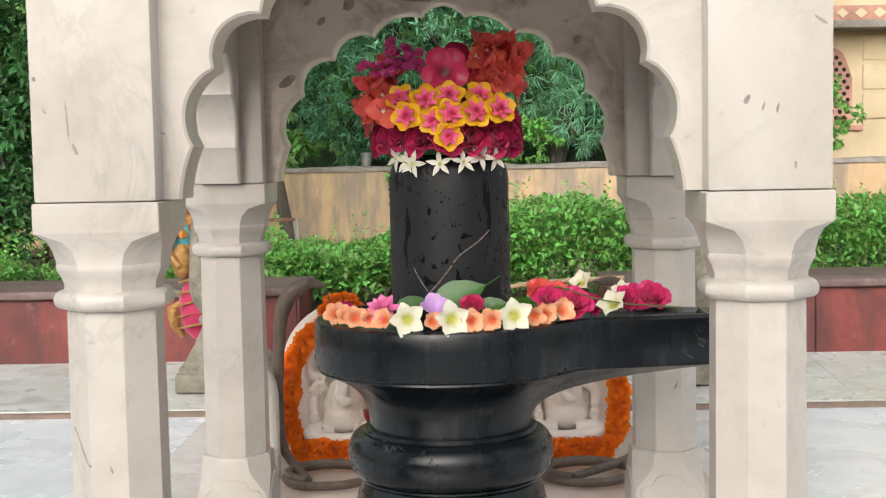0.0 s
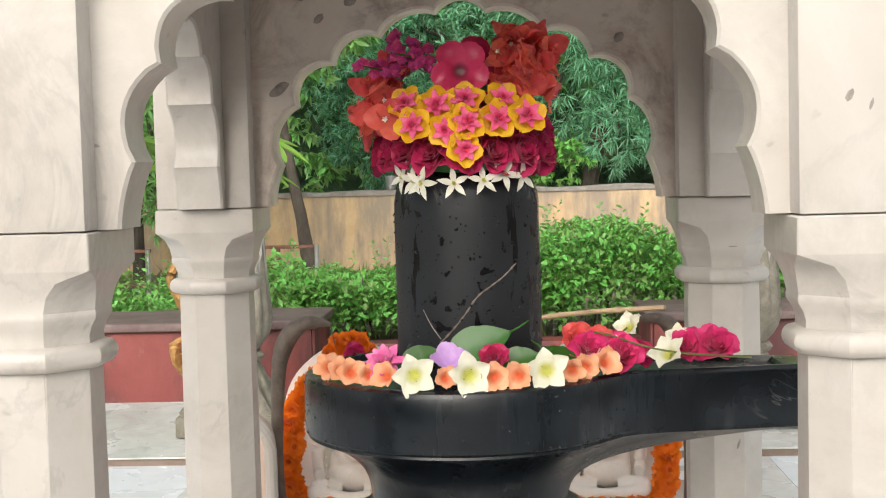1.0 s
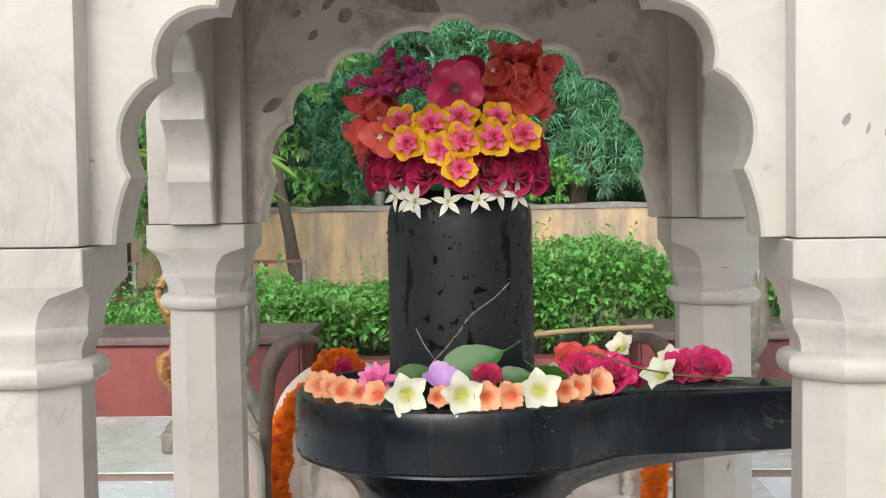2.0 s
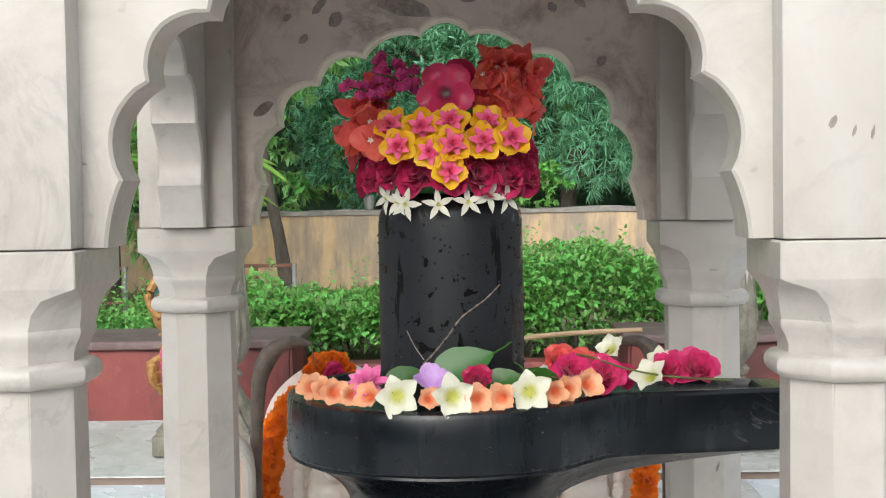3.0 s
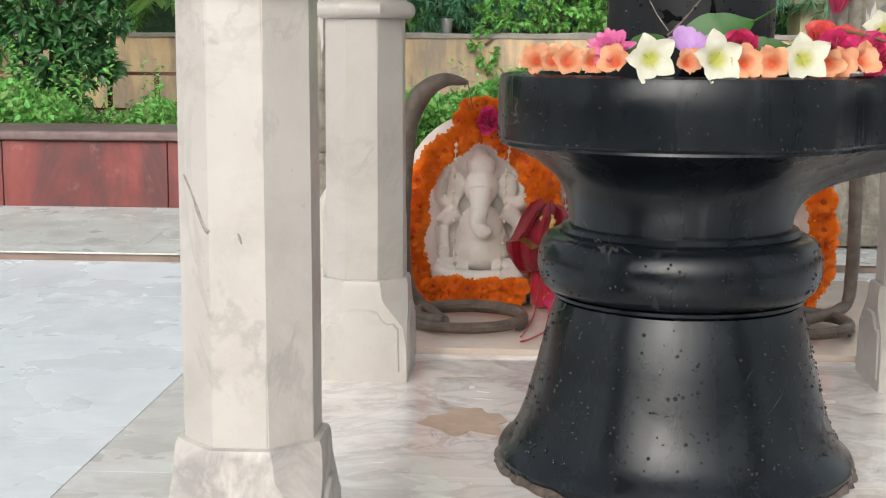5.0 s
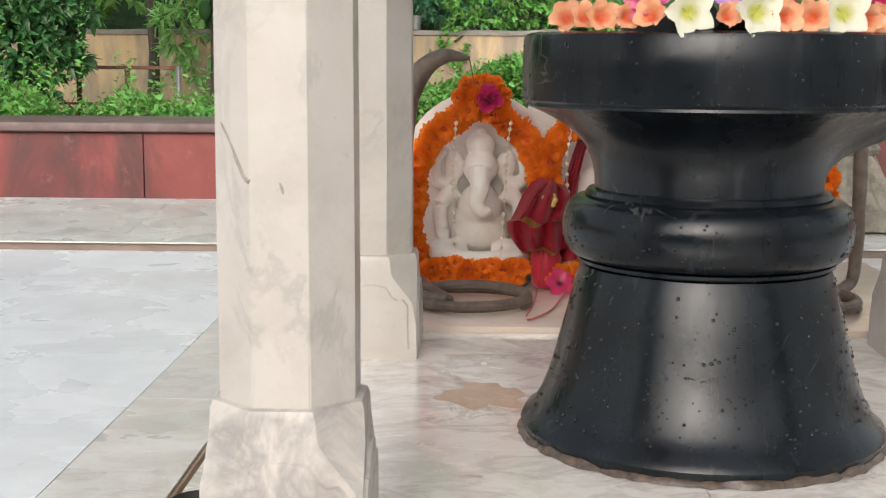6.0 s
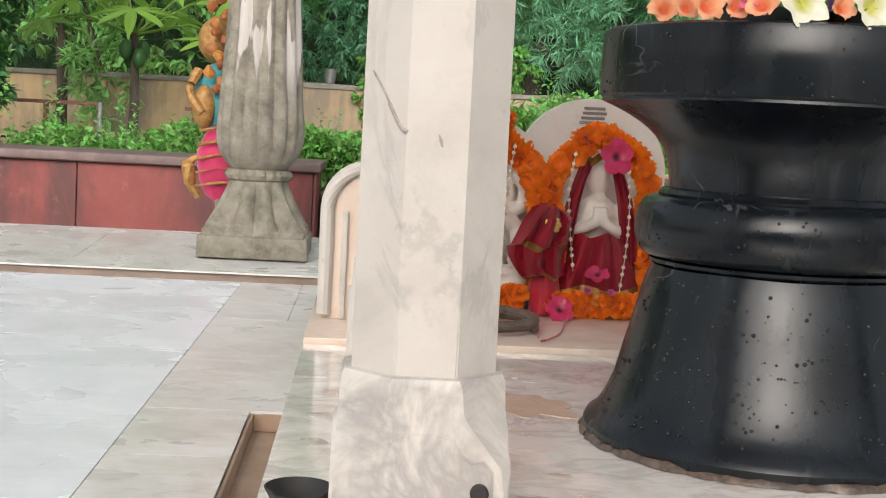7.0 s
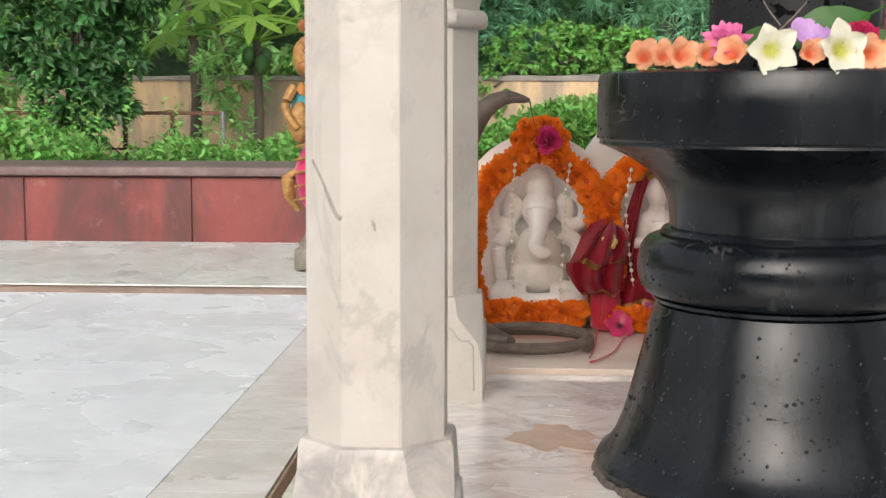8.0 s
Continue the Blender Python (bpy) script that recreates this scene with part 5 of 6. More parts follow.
def sprig_mesh(seed):
    rg = random.Random(seed)
    b = bmesh.new()
    tube(b, [(0, 0, 0), (0.03, 0, 0.012), (0.06, 0, 0.014)], 0.0012, 5, mat_index=1)
    for k in range(12):
        t = k / 11
        tl = bmesh.new()
        for i in range(5):
            petal(tl, i * 1.257, 0.0105, 0.010, 0.8, 0.4, 0.001, 0, 0.2, 0.6, 0, 3, 2)
        m = Matrix.Translation((0.062 * t + rg.gauss(0, 0.003), rg.gauss(0, 0.006), 0.012 + rg.gauss(0, 0.007))) @ Euler((rg.uniform(0.6, 2.0), 0, rg.uniform(-0.6, 0.6))).to_matrix().to_4x4()
        bmesh.ops.transform(tl, matrix=m, verts=tl.verts[:])
        me = bpy.data.meshes.new("floret_piece")
        tl.to_mesh(me)
        tl.free()
        b.from_mesh(me)
        bpy.data.meshes.remove(me)
    return flower_mesh("magenta_sprig", b, [M_MAGSMALL, M_LEAF1])


def big_leaf_mesh(L, W):
    b = bmesh.new()
    rows = []
    for i in range(11):
        u = i / 10
        w = W * math.sin(math.pi * (0.04 + 0.95 * u ** 0.8)) ** 0.85
        rows.append([b.verts.new((L * u, v * w / 2, 0.10 * w * abs(v) + 0.12 * L * u * (1 - u) + 0.0015 * math.sin(u * 22 + abs(v) * 4))) for v in (-1, -0.5, 0, 0.5, 1)])
    for a, c in zip(rows, rows[1:]):
        for j in range(4):
            b.faces.new((a[j], a[j + 1], c[j + 1], c[j])).smooth = True
    tube(b, [(L * 0.98, 0, 0.001), (L * 1.15, 0, 0.006), (L * 1.3, 0.004, 0.004)], [0.0015, 0.0013, 0.0012], 6)
    return flower_mesh("green_leaf", b, [M_LEAF1])


MARI = [marigold_mesh() for _ in range(4)]
ROSE = [rose_mesh([M_ROSE], 0.033, 22, k * 9) for k in range(3)]
ROSEP = [rose_mesh([M_ROSEPINK], 0.034, 22, 50 + k * 9) for k in range(2)]
ROSEC = [rose_mesh([M_CORAL], 0.030, 18, 80)]
STAR = [star_mesh() for _ in range(3)]
PEACH = [trumpet_mesh("peach_flower", [M_PEACH, M_PEACHIN, M_CREAMIN], 0.024, 5, 0.45, 0.72, 1.0, 0.28) for _ in range(3)]
WHITE = [trumpet_mesh("white_flower", [M_WHITEP, M_CREAMIN, M_CREAMP], 0.033, 5, 0.95, 0.95, 0.90, 0.30) for _ in range(3)]
GOLD = [golden_mesh() for _ in range(4)]
BRACT = [bract_mesh(k) for k in (1, 2, 3)]
DAHLIA = dahlia_mesh()
SPRIG = [sprig_mesh(k) for k in (5, 6)]
LEAF = [big_leaf_mesh(0.098, 0.060), big_leaf_mesh(0.06, 0.032)]


def aim(p, d, spin=0.0, k=1.0):
    """Pose with the flower's axis along d."""
    q = Vector(d).to_track_quat("Z", "Y").to_matrix().to_4x4()
    return Matrix.Translation(p) @ q @ Matrix.Rotation(spin, 4, "Z") @ Matrix.Diagonal((k, k, k, 1))


def flower(me, name, p, d, label, group, k=1.0, category="flower"):
    ob = new(name, me)
    ob.matrix_basis = aim((p[0], p[1], p[2] + DATUM), d, RG.uniform(0, 6.28), k)
    return tagged(ob, label, category, group)


G1, G2 = "flowers on the basin rim", "flowers crowning the lingam"
# rim: peach and white trumpets, given by x; they follow the edge of the basin
for x in (-0.187, -0.168, -0.150, -0.122, -0.094, -0.013, 0.054, 0.088, 0.163, 0.182):
    y = -math.sqrt(max(0.0, 0.221 ** 2 - (x - LX) ** 2))
    flower(RG.choice(PEACH), "peach_flower", (x, y, 0.531), (0.7 * (x - LX) + RG.uniform(-0.35, 0.35), -0.9, RG.uniform(0.05, 0.45)), "peach trumpet flower on the black basin rim", G1, RG.uniform(0.74, 0.95))
for x in (-0.055, 0.020, 0.126):
    y = -math.sqrt(0.222 ** 2 - (x - LX) ** 2)
    flower(RG.choice(WHITE), "white_flower", (x, y - 0.004, 0.5355), (0.6 * (x - LX) + RG.uniform(-0.2, 0.2), -0.9, RG.uniform(0.1, 0.4)), "white five-petalled flower with greenish throat on the rim", G1, RG.uniform(0.86, 0.94))
flower(PEACH[0], "orange_flower", (0.210, -0.118, 0.533), (0.4, -0.8, 0.3), "small orange trumpet flower on the basin", G1).active_material = M_PEACH
flower(DAHLIA, "pink_dahlia", (-0.098, -0.168, 0.541), (-0.1, -0.75, 0.6), "hot pink double dahlia on the basin", G1, 1.2)
flower(trumpet_mesh("lilac_flower", [M_LILAC, M_LILAC, M_CREAMIN], 0.027, 4, 0.45, 0.9, 0, 0.5), "lilac_flower", (-0.008, -0.185, 0.545), (0.1, -0.6, 0.8), "wilting lilac trumpet flower on the basin", G1)
flower(ROSE[0], "rose", (0.054, -0.172, 0.545), (-0.1, -0.8, 0.5), "small red rose behind the rim flowers", G1, 0.62)
for i, (p, rz, ry, me) in enumerate((((-0.012, -0.138, 0.545), 6, -22, LEAF[0]), ((0.060, -0.150, 0.543), 4, -8, LEAF[1]), ((-0.078, -0.150, 0.545), 15, -12, LEAF[1]), ((0.175, -0.10, 0.530), 160, -20, LEAF[1]))):
    ob = new("green_leaf", me)
    ob.matrix_basis = pose(*p, 62, ry, rz)
    tagged(ob, "glossy green leaf lying against the black stone", "leaf", "leaves on the basin")
for p, me, k in (((0.174, -0.055, 0.553), ROSEC[0], 0.85), ((0.205, -0.05, 0.548), ROSEC[0], 0.8), ((0.190, -0.075, 0.540), ROSEP[0], 0.8), ((0.238, -0.068, 0.533), ROSEP[1], 0.85), ((0.228, -0.02, 0.535), ROSE[1], 0.8),
                 ((0.338, -0.055, 0.538), ROSEP[0], 0.76), ((0.376, -0.060, 0.540), ROSEP[1], 0.84), ((0.355, -0.03, 0.540), ROSEP[0], 0.7), ((0.270, -0.02, 0.528), ROSE[2], 0.6)):
    flower(me, "rose", p, (RG.uniform(-0.3, 0.3), -0.75, 0.6), "loose red and pink rose on the basin spout", G1, k)
for p, k in (((0.254, -0.05, 0.574), 0.72), ((0.308, -0.08, 0.537), 0.82), ((0.203, -0.095, 0.533), 0.55), ((0.326, -0.04, 0.556), 0.6)):
    flower(RG.choice(WHITE), "white_bougainvillea", p, (RG.uniform(-0.5, 0.5), -0.6, 0.6), "creamy white bougainvillea bloom on a thin stem", G1, k)
for pts in (((0.16, -0.06, 0.568), (0.21, -0.07, 0.570), (0.27, -0.085, 0.552), (0.33, -0.092, 0.541), (0.425, -0.09, 0.533)), ((0.25, -0.05, 0.575), (0.225, -0.06, 0.555), (0.20, -0.08, 0.545), (0.165, -0.09, 0.52))):
    b = bmesh.new()
    tube(b, smooth_path(pts, 6), 0.0016, 6)
    tagged(part("flower_stem", b, leaf_mat("stem_green", (0.16, 0.2, 0.07), 0.01, 0.1, 0.5, False)), "thin green flower stem lying among the roses", "stem", "stems on the spout")

# crown: ring of roses, golden flowers, stars, bougainvillea
CX = LX + 0.006
for i in range(17):
    a = -math.pi / 2 + (i - 8) * 0.37
    r = 0.103 + 0.008 * RG.random()
    flower(RG.choice(ROSE), "rose", (CX + r * math.cos(a), r * math.sin(a), 0.832 + 0.012 * RG.random()), (math.cos(a), math.sin(a), 0.25), "deep crimson rose in the flower crown", G2, 0.95)
for i in range(13):
    a = -math.pi / 2 + (i - 6) * 0.48
    r = 0.100
    flower(RG.choice(ROSE), "rose", (CX + r * math.cos(a), r * math.sin(a), 0.872), (math.cos(a), math.sin(a), 0.5), "deep crimson rose in the flower crown", G2, 0.95)
for i in range(7):
    a = i * 0.9
    flower(RG.choice(ROSE), "rose", (CX + 0.06 * math.cos(a), 0.06 * math.sin(a), 0.893), (0.4 * math.cos(a), 0.4 * math.sin(a), 1), "deep crimson rose in the flower crown", G2, 1.0)
for x, z in ((-0.059, 0.906), (-0.050, 0.876), (-0.019, 0.903), (0.021, 0.906), (0.021, 0.876), (0.0625, 0.881), (0.105, 0.885), (0.017, 0.843), (-0.006, 0.870), (0.072, 0.908)):
    y = -0.138 + 1.6 * (x - 0.02) ** 2 + max(0, (z - 0.87)) * 0.55
    flower(RG.choice(GOLD), "golden_flower", (x, y, z), (0.35 * (x - 0.02) / 0.1 + RG.uniform(-0.3, 0.3), -1, 0.12 + 0.3 * (z > 0.9) + RG.uniform(-0.25, 0.25)), "golden flower with a pink double centre in the crown", G2, RG.uniform(0.80, 0.95))
for i, (x, z) in enumerate(((-0.072, 0.806), (-0.056, 0.800), (-0.044, 0.797), (0.002, 0.795), (0.044, 0.798), (0.074, 0.807), (0.100, 0.803))):
    a = math.acos(max(-0.98, min(0.98, (x - CX) / 0.122)))
    flower(RG.choice(STAR), "tuberose", (x, -0.122 * math.sin(a) - 0.004, z), (math.cos(a) + RG.uniform(-0.3, 0.3), -math.sin(a), RG.uniform(-0.15, 0.35)), "white star-shaped tuberose hanging under the crown", G2, RG.uniform(0.72, 0.86))
for p, d, k in (((-0.100, -0.07, 0.912), (-0.7, -0.7, 0.3), 0.85), ((-0.085, -0.055, 0.940), (-0.4, -0.6, 0.5), 0.75), ((-0.112, -0.04, 0.893), (-0.9, -0.4, 0.0), 0.7),
                ((0.102, -0.045, 0.968), (0.4, -0.7, 0.5), 0.8), ((0.084, -0.03, 1.000), (0.2, -0.4, 0.8), 0.62), ((0.126, -0.03, 0.950), (0.8, -0.5, 0.1), 0.68), ((0.088, -0.05, 0.94), (0.3, -0.8, 0.2), 0.6), ((0.125, -0.02, 0.99), (0.5, -0.4, 0.6), 0.7)):
    flower(RG.choice(BRACT), "bougainvillea", p, d, "coral red papery bougainvillea cluster in the crown", G2, k)
mg = trumpet_mesh("magenta_flower", [M_MAG, petal_mat("dark_throat", (0.10, 0.002, 0.02), (0.16, 0.005, 0.03)), M_MAG], 0.050, 5, 0.42, 1.35, 1.12, 0.07)
flower(mg, "magenta_flower", (0.014, -0.100, 0.955), (0, -1, 0.08), "large velvety magenta flower at the top of the crown", G2, 0.78)
flower(mg, "magenta_flower", (0.03, 0.03, 0.965), (0.1, 0.8, 0.5), "large velvety magenta flower at the back of the crown", G2, 0.9)
for p, d, rz in (((-0.03, -0.07, 0.965), (0, -0.4, 0.9), 195), ((-0.035, -0.085, 0.955), (0, -0.6, 0.6), 160), ((-0.07, -0.08, 0.945), (0, -0.6, 0.6), 200), ((-0.035, -0.06, 0.982), (0, -0.4, 0.9), 178)):
    ob = new("magenta_sprig", RG.choice(SPRIG))
    ob.matrix_basis = pose(*p, 15, -8, rz)
    tagged(ob, "sprig of tiny magenta florets in the crown", "flower", G2)
b = bmesh.new()
lathe(b, [(0.085, 0.812), (0.098, 0.83), (0.095, 0.86), (0.075, 0.89), (0.05, 0.93), (0.02, 0.955)], CX, 0, 24)
rough_up(b, 0.006, 30)
tagged(part("moss_pad", b, M_DARKLEAF), "leafy green pad that holds the crown of flowers", "pad")


DATUM = LOW
# ---- marble steles, statues and garlands ----
def stele(x, hw, top, label, dy=0.0):
    pts = [(x - hw * 0.96, 0.0125), (x + hw * 0.96, 0.0125)]
    spring = top - hw * 0.98
    pts += [(x + hw * math.cos(a), spring + hw * 0.98 * math.sin(a)) for a in np.linspace(0, math.pi, 25)]
    b = bmesh.new()
    rings(b, [[(px, 1.115 + dy, pz) for px, pz in pts], [(px, 1.165 + dy, pz) for px, pz in pts]])
    bmesh.ops.bevel(b, geom=[e for e in b.edges if abs(e.verts[0].co.y - e.verts[1].co.y) < 1e-4], offset=0.005, segments=2, affect="EDGES")
    return tagged(part("marble_stele", b, M_WHITE), label, "stele", "statue steles")


stele(-0.300, 0.166, 0.425, "arched white marble back slab behind a seated statue")
stele(-0.046, 0.166, 0.474, "tall arched white marble back slab with an incised panel", 0.052)
stele(0.300, 0.158, 0.44, "arched white marble back slab behind a seated statue")
# worn incised panel, writing reduced to bars
b = bmesh.new()
for k in range(4):
    box(b, -0.078 + 0.003 * k, -0.018 - 0.004 * (k % 2), 1.1645, 1.1668, 0.418 + 0.0105 * k, 0.4245 + 0.0105 * k, 0.001, 1)
tagged(part("inscription", b, M_CONC), "worn illegible grey carving on the back slab", "carving")


def fused(ob, size=0.0028):
    """Melts the carved masses of a statue into one skin."""
    m = ob.modifiers.new("fuse", "REMESH")
    m.mode, m.voxel_size, m.use_smooth_shade = "VOXEL", size, True
    k = ob.modifiers.new("soften", "SMOOTH")
    k.factor, k.iterations = 0.5, 3
    return ob


def seated_elephant(x, s=1.0):
    b = bmesh.new()
    y = 1.085

    def B(dx, dy, z, r, sc=(1, 1, 1)):
        ball(b, (x + dx * s, y + dy * s, z), r * s, sc, 18, 12)

    def T(pts, r):
        tube(b, smooth_path([(x + p[0] * s, y + p[1] * s, p[2]) for p in pts], 6), list(np.interp(np.linspace(0, 1, (len(pts) - 1) * 6 + 1), np.linspace(0, 1, len(r)), [k * s for k in r])), 12)
    box(b, x - 0.105, x + 0.105, y - 0.045, y + 0.03, 0.0125, 0.055, 0.006)
    B(0, 0.012, 0.14, 0.062, (1.0, 0.7, 1.0))
    B(0, 0.0, 0.175, 0.050, (1.0, 0.7, 1.1))
    B(0, 0.0, 0.118, 0.056, (1.15, 0.75, 0.75))
    for d in (-1, 1):
        T([(d * 0.03, -0.02, 0.085), (d * 0.085, -0.035, 0.085), (d * 0.06, -0.055, 0.075), (d * -0.01, -0.06, 0.075)], [0.026, 0.028, 0.020, 0.014])
        T([(d * 0.05, 0, 0.215), (d * 0.085, 0.0, 0.185), (d * 0.082, -0.02, 0.13), (d * 0.078, -0.04, 0.125)], [0.020, 0.017, 0.014, 0.015])
        T([(d * 0.05, 0.01, 0.225), (d * 0.092, 0.01, 0.235), (d * 0.096, 0.005, 0.275), (d * 0.075, 0.0, 0.31)], [0.018, 0.016, 0.013, 0.012])
        B(d * 0.056, 0.01, 0.265, 0.030, (0.75, 0.35, 1.15))
        B(d * 0.016, -0.034, 0.262, 0.0035)
    B(0, -0.005, 0.265, 0.040, (0.95, 0.8, 1.05))
    B(0, 0.0, 0.312, 0.033, (1.0, 0.8, 0.9))
    B(0, 0.0, 0.335, 0.018, (1.0, 0.8, 1.0))
    T([(0, -0.030, 0.265), (0.0, -0.046, 0.225), (-0.006, -0.05, 0.19), (0.008, -0.054, 0.172), (0.024, -0.052, 0.178)], [0.026, 0.021, 0.017, 0.014, 0.009])
    rough_up(b, 0.0015, 60, x)
    return tagged(fused(part("elephant_headed_statue", b, M_WHITE)), "white marble seated elephant-headed statue ringed with marigolds", "statue")


def seated_figure(x):
    b = bmesh.new()
    y = 1.085
    M = lambda p: (x + p[0], y + p[1], p[2])
    ball(b, M((0, 0, 0.21)), 0.05, (1.0, 0.6, 1.2), 18, 12)
    ball(b, M((0, -0.004, 0.305)), 0.028, (0.9, 0.9, 1.25), 18, 12)
    ball(b, M((0, 0, 0.265)), 0.018, (1, 1, 1.3), 12, 8)
    for d in (-1, 1):
        tube(b, smooth_path([M((d * 0.045, 0, 0.25)), M((d * 0.058, -0.01, 0.21)), M((d * 0.045, -0.03, 0.195)), M((d * 0.008, -0.05, 0.215)), M((d * 0.004, -0.05, 0.245))], 5), 0.0125, 10)
    ball(b, M((0, 0.0, 0.13)), 0.06, (1.2, 0.7, 0.9), 18, 12)
    box(b, x - 0.09, x + 0.09, y - 0.04, y + 0.03, 0.0125, 0.08, 0.01)
    rough_up(b, 0.001, 60, x)
    return tagged(fused(part("seated_statue", b, M_WHITE)), "white marble seated statue with folded arms and a red veil", "statue")


seated_elephant(-0.297)
seated_figure(-0.043)
seated_elephant(0.30, 0.95)


def garland(label, path, n, rows=1, k=0.84):
    g = thing("marigold_garland", label, "garland", "marigold garlands", path[0])
    pts = smooth_path(path, 24)
    ln = [0.0]
    for a, c in zip(pts, pts[1:]):
        ln.append(ln[-1] + (c - a).length)
    for row in range(rows):
        for i in range(n):
            d = ln[-1] * (i + 0.5 * (row % 2) + 0.25) / n
            j = min(len(pts) - 2, max(0, int(np.searchsorted(ln, d)) - 1))
            p = pts[j].lerp(pts[j + 1], (d - ln[j]) / max(1e-6, ln[j + 1] - ln[j]))
            tang = (pts[j + 1] - pts[j]).normalized()
            side = tang.cross(Vector((0, 1, 0)))
            p = p + side * (0.011 * (1 if row % 2 else -1) * (rows > 1) + RG.gauss(0, 0.0025)) + Vector((0, RG.uniform(-0.008, 0.004), 0))
            ob = new("marigold", RG.choice(MARI))
            ob.matrix_basis = aim(p, (RG.gauss(0, 0.45) + side.x * 0.4 * (1 if row % 2 else -1), -1, RG.gauss(0.1, 0.4)), RG.uniform(0, 6), k * RG.uniform(0.9, 1.12))
            ob.parent = g
            ob.matrix_basis.translation -= Vector(path[0])
    return g


Y = 1.052
garland("thick orange marigold garland round the elephant-headed statue", [(-0.385, Y, 0.032), (-0.437, Y, 0.085), (-0.447, Y, 0.16), (-0.440, Y, 0.235), (-0.420, Y, 0.30), (-0.375, Y, 0.355), (-0.320, Y + 0.01, 0.385), (-0.275, Y + 0.01, 0.385),
        (-0.220, Y, 0.35), (-0.180, Y, 0.29), (-0.165, Y, 0.22), (-0.160, Y, 0.14), (-0.170, Y, 0.07)], 28, 1, 1.42)
garland("orange marigold garland laid along the foot of the statue", [(-0.425, Y - 0.035, 0.048), (-0.36, Y - 0.045, 0.046), (-0.29, Y - 0.045, 0.046), (-0.20, Y - 0.035, 0.048)], 11, 2, 0.95)
garland("short orange marigold loop on top of the statue", [(-0.330, Y, 0.405), (-0.325, Y, 0.43), (-0.293, Y, 0.438), (-0.263, Y, 0.43), (-0.261, Y, 0.40)], 7, 2, 0.8)
garland("orange marigold garland hung round the veiled statue", [(-0.150, Y - 0.01, 0.035), (-0.150, Y, 0.09), (-0.138, Y, 0.14), (-0.148, Y, 0.20), (-0.152, Y, 0.26), (-0.145, Y, 0.315), (-0.110, Y, 0.352), (-0.060, Y + 0.02, 0.392), (-0.005, Y + 0.02, 0.385), (0.035, Y, 0.345), (0.055, Y, 0.28), (0.065, Y, 0.20), (0.068, Y, 0.11), (0.072, Y, 0.04)], 25, 1, 1.42)
garland("orange marigold garland laid along the foot of the veiled statue", [(-0.15, Y - 0.045, 0.042), (-0.06, Y - 0.05, 0.040), (0.0, Y - 0.045, 0.040), (0.075, Y - 0.045, 0.042)], 10, 2, 0.9)
garland("thick orange marigold garland round the far seated statue", [(0.36, Y, 0.034), (0.425, Y, 0.07), (0.438, Y, 0.14), (0.436, Y, 0.22), (0.42, Y, 0.29), (0.37, Y, 0.35), (0.31, Y, 0.38), (0.25, Y, 0.36), (0.20, Y, 0.30), (0.175, Y, 0.22), (0.172, Y, 0.13), (0.20, Y, 0.06)], 27, 1, 1.42)
garland("orange marigold garland laid along the foot of the far statue", [(0.20, Y - 0.035, 0.046), (0.29, Y - 0.045, 0.046), (0.42, Y - 0.035, 0.046)], 10, 2, 0.9)
flower(ROSEP[0], "rose", (-0.280, 1.022, 0.412), (0.1, -0.9, 0.3), "crimson rose tucked into the marigold loop", "flowers on the statues", 0.75)
flower(mg, "magenta_flower", (-0.022, 1.01, 0.352), (0.2, -0.9, 0.2), "large magenta flower on the veil of the statue", "flowers on the statues", 0.68)
flower(mg, "magenta_flower", (-0.048, 0.995, 0.105), (-0.2, -0.6, 0.7), "magenta flower fallen in the lap of the veiled statue", "flowers on the statues", 0.45)
flower(mg, "pink_flower", (-0.128, 0.965, 0.032), (0.0, -0.75, 0.6), "flat deep pink flower on the marble slab", "flowers on the statues", 0.55)
for p in ((-0.30, 0.985, 0.022), (-0.07, 0.985, 0.070), (-0.02, 0.985, 0.068)):
    flower(DAHLIA, "pink_petals", p, (0.2, -0.5, 0.8), "small heap of pink petals before the statues", "flowers on the statues", 0.45)


# strings of beads
def beads(pts, n):
    s = thing("bead_string", "string of small cream buds hanging over a statue", "necklace", "bead strings", pts[0])
    path = smooth_path(pts, 12)
    b = bmesh.new()
    tube(b, path, 0.0009, 4)
    part("thread", b, M_BEAD, s)
    b = bmesh.new()
    ball(b, (0, 0, 0), 0.0042, (1, 1, 1.1), 8, 6)
    me = mesh_of("bead", b, M_BEAD)
    for i in range(n):
        ob = new("bead", me)
        ob.location = path[int((i + 0.5) * (len(path) - 1) / n)] - Vector(pts[0])
        ob.parent = s


beads([(-0.348, 1.012, 0.37), (-0.353, 1.014, 0.29), (-0.354, 1.012, 0.2), (-0.348, 1.004, 0.09)], 14)
beads([(-0.233, 1.012, 0.37), (-0.242, 1.014, 0.29), (-0.244, 1.012, 0.2), (-0.252, 1.004, 0.08)], 14)
beads([(-0.105, 1.012, 0.36), (-0.115, 1.012, 0.28), (-0.108, 1.010, 0.19), (-0.098, 1.004, 0.11)], 13)
beads([(0.008, 1.012, 0.33), (0.014, 1.012, 0.25), (0.012, 1.010, 0.16), (0.002, 1.004, 0.07)], 13)


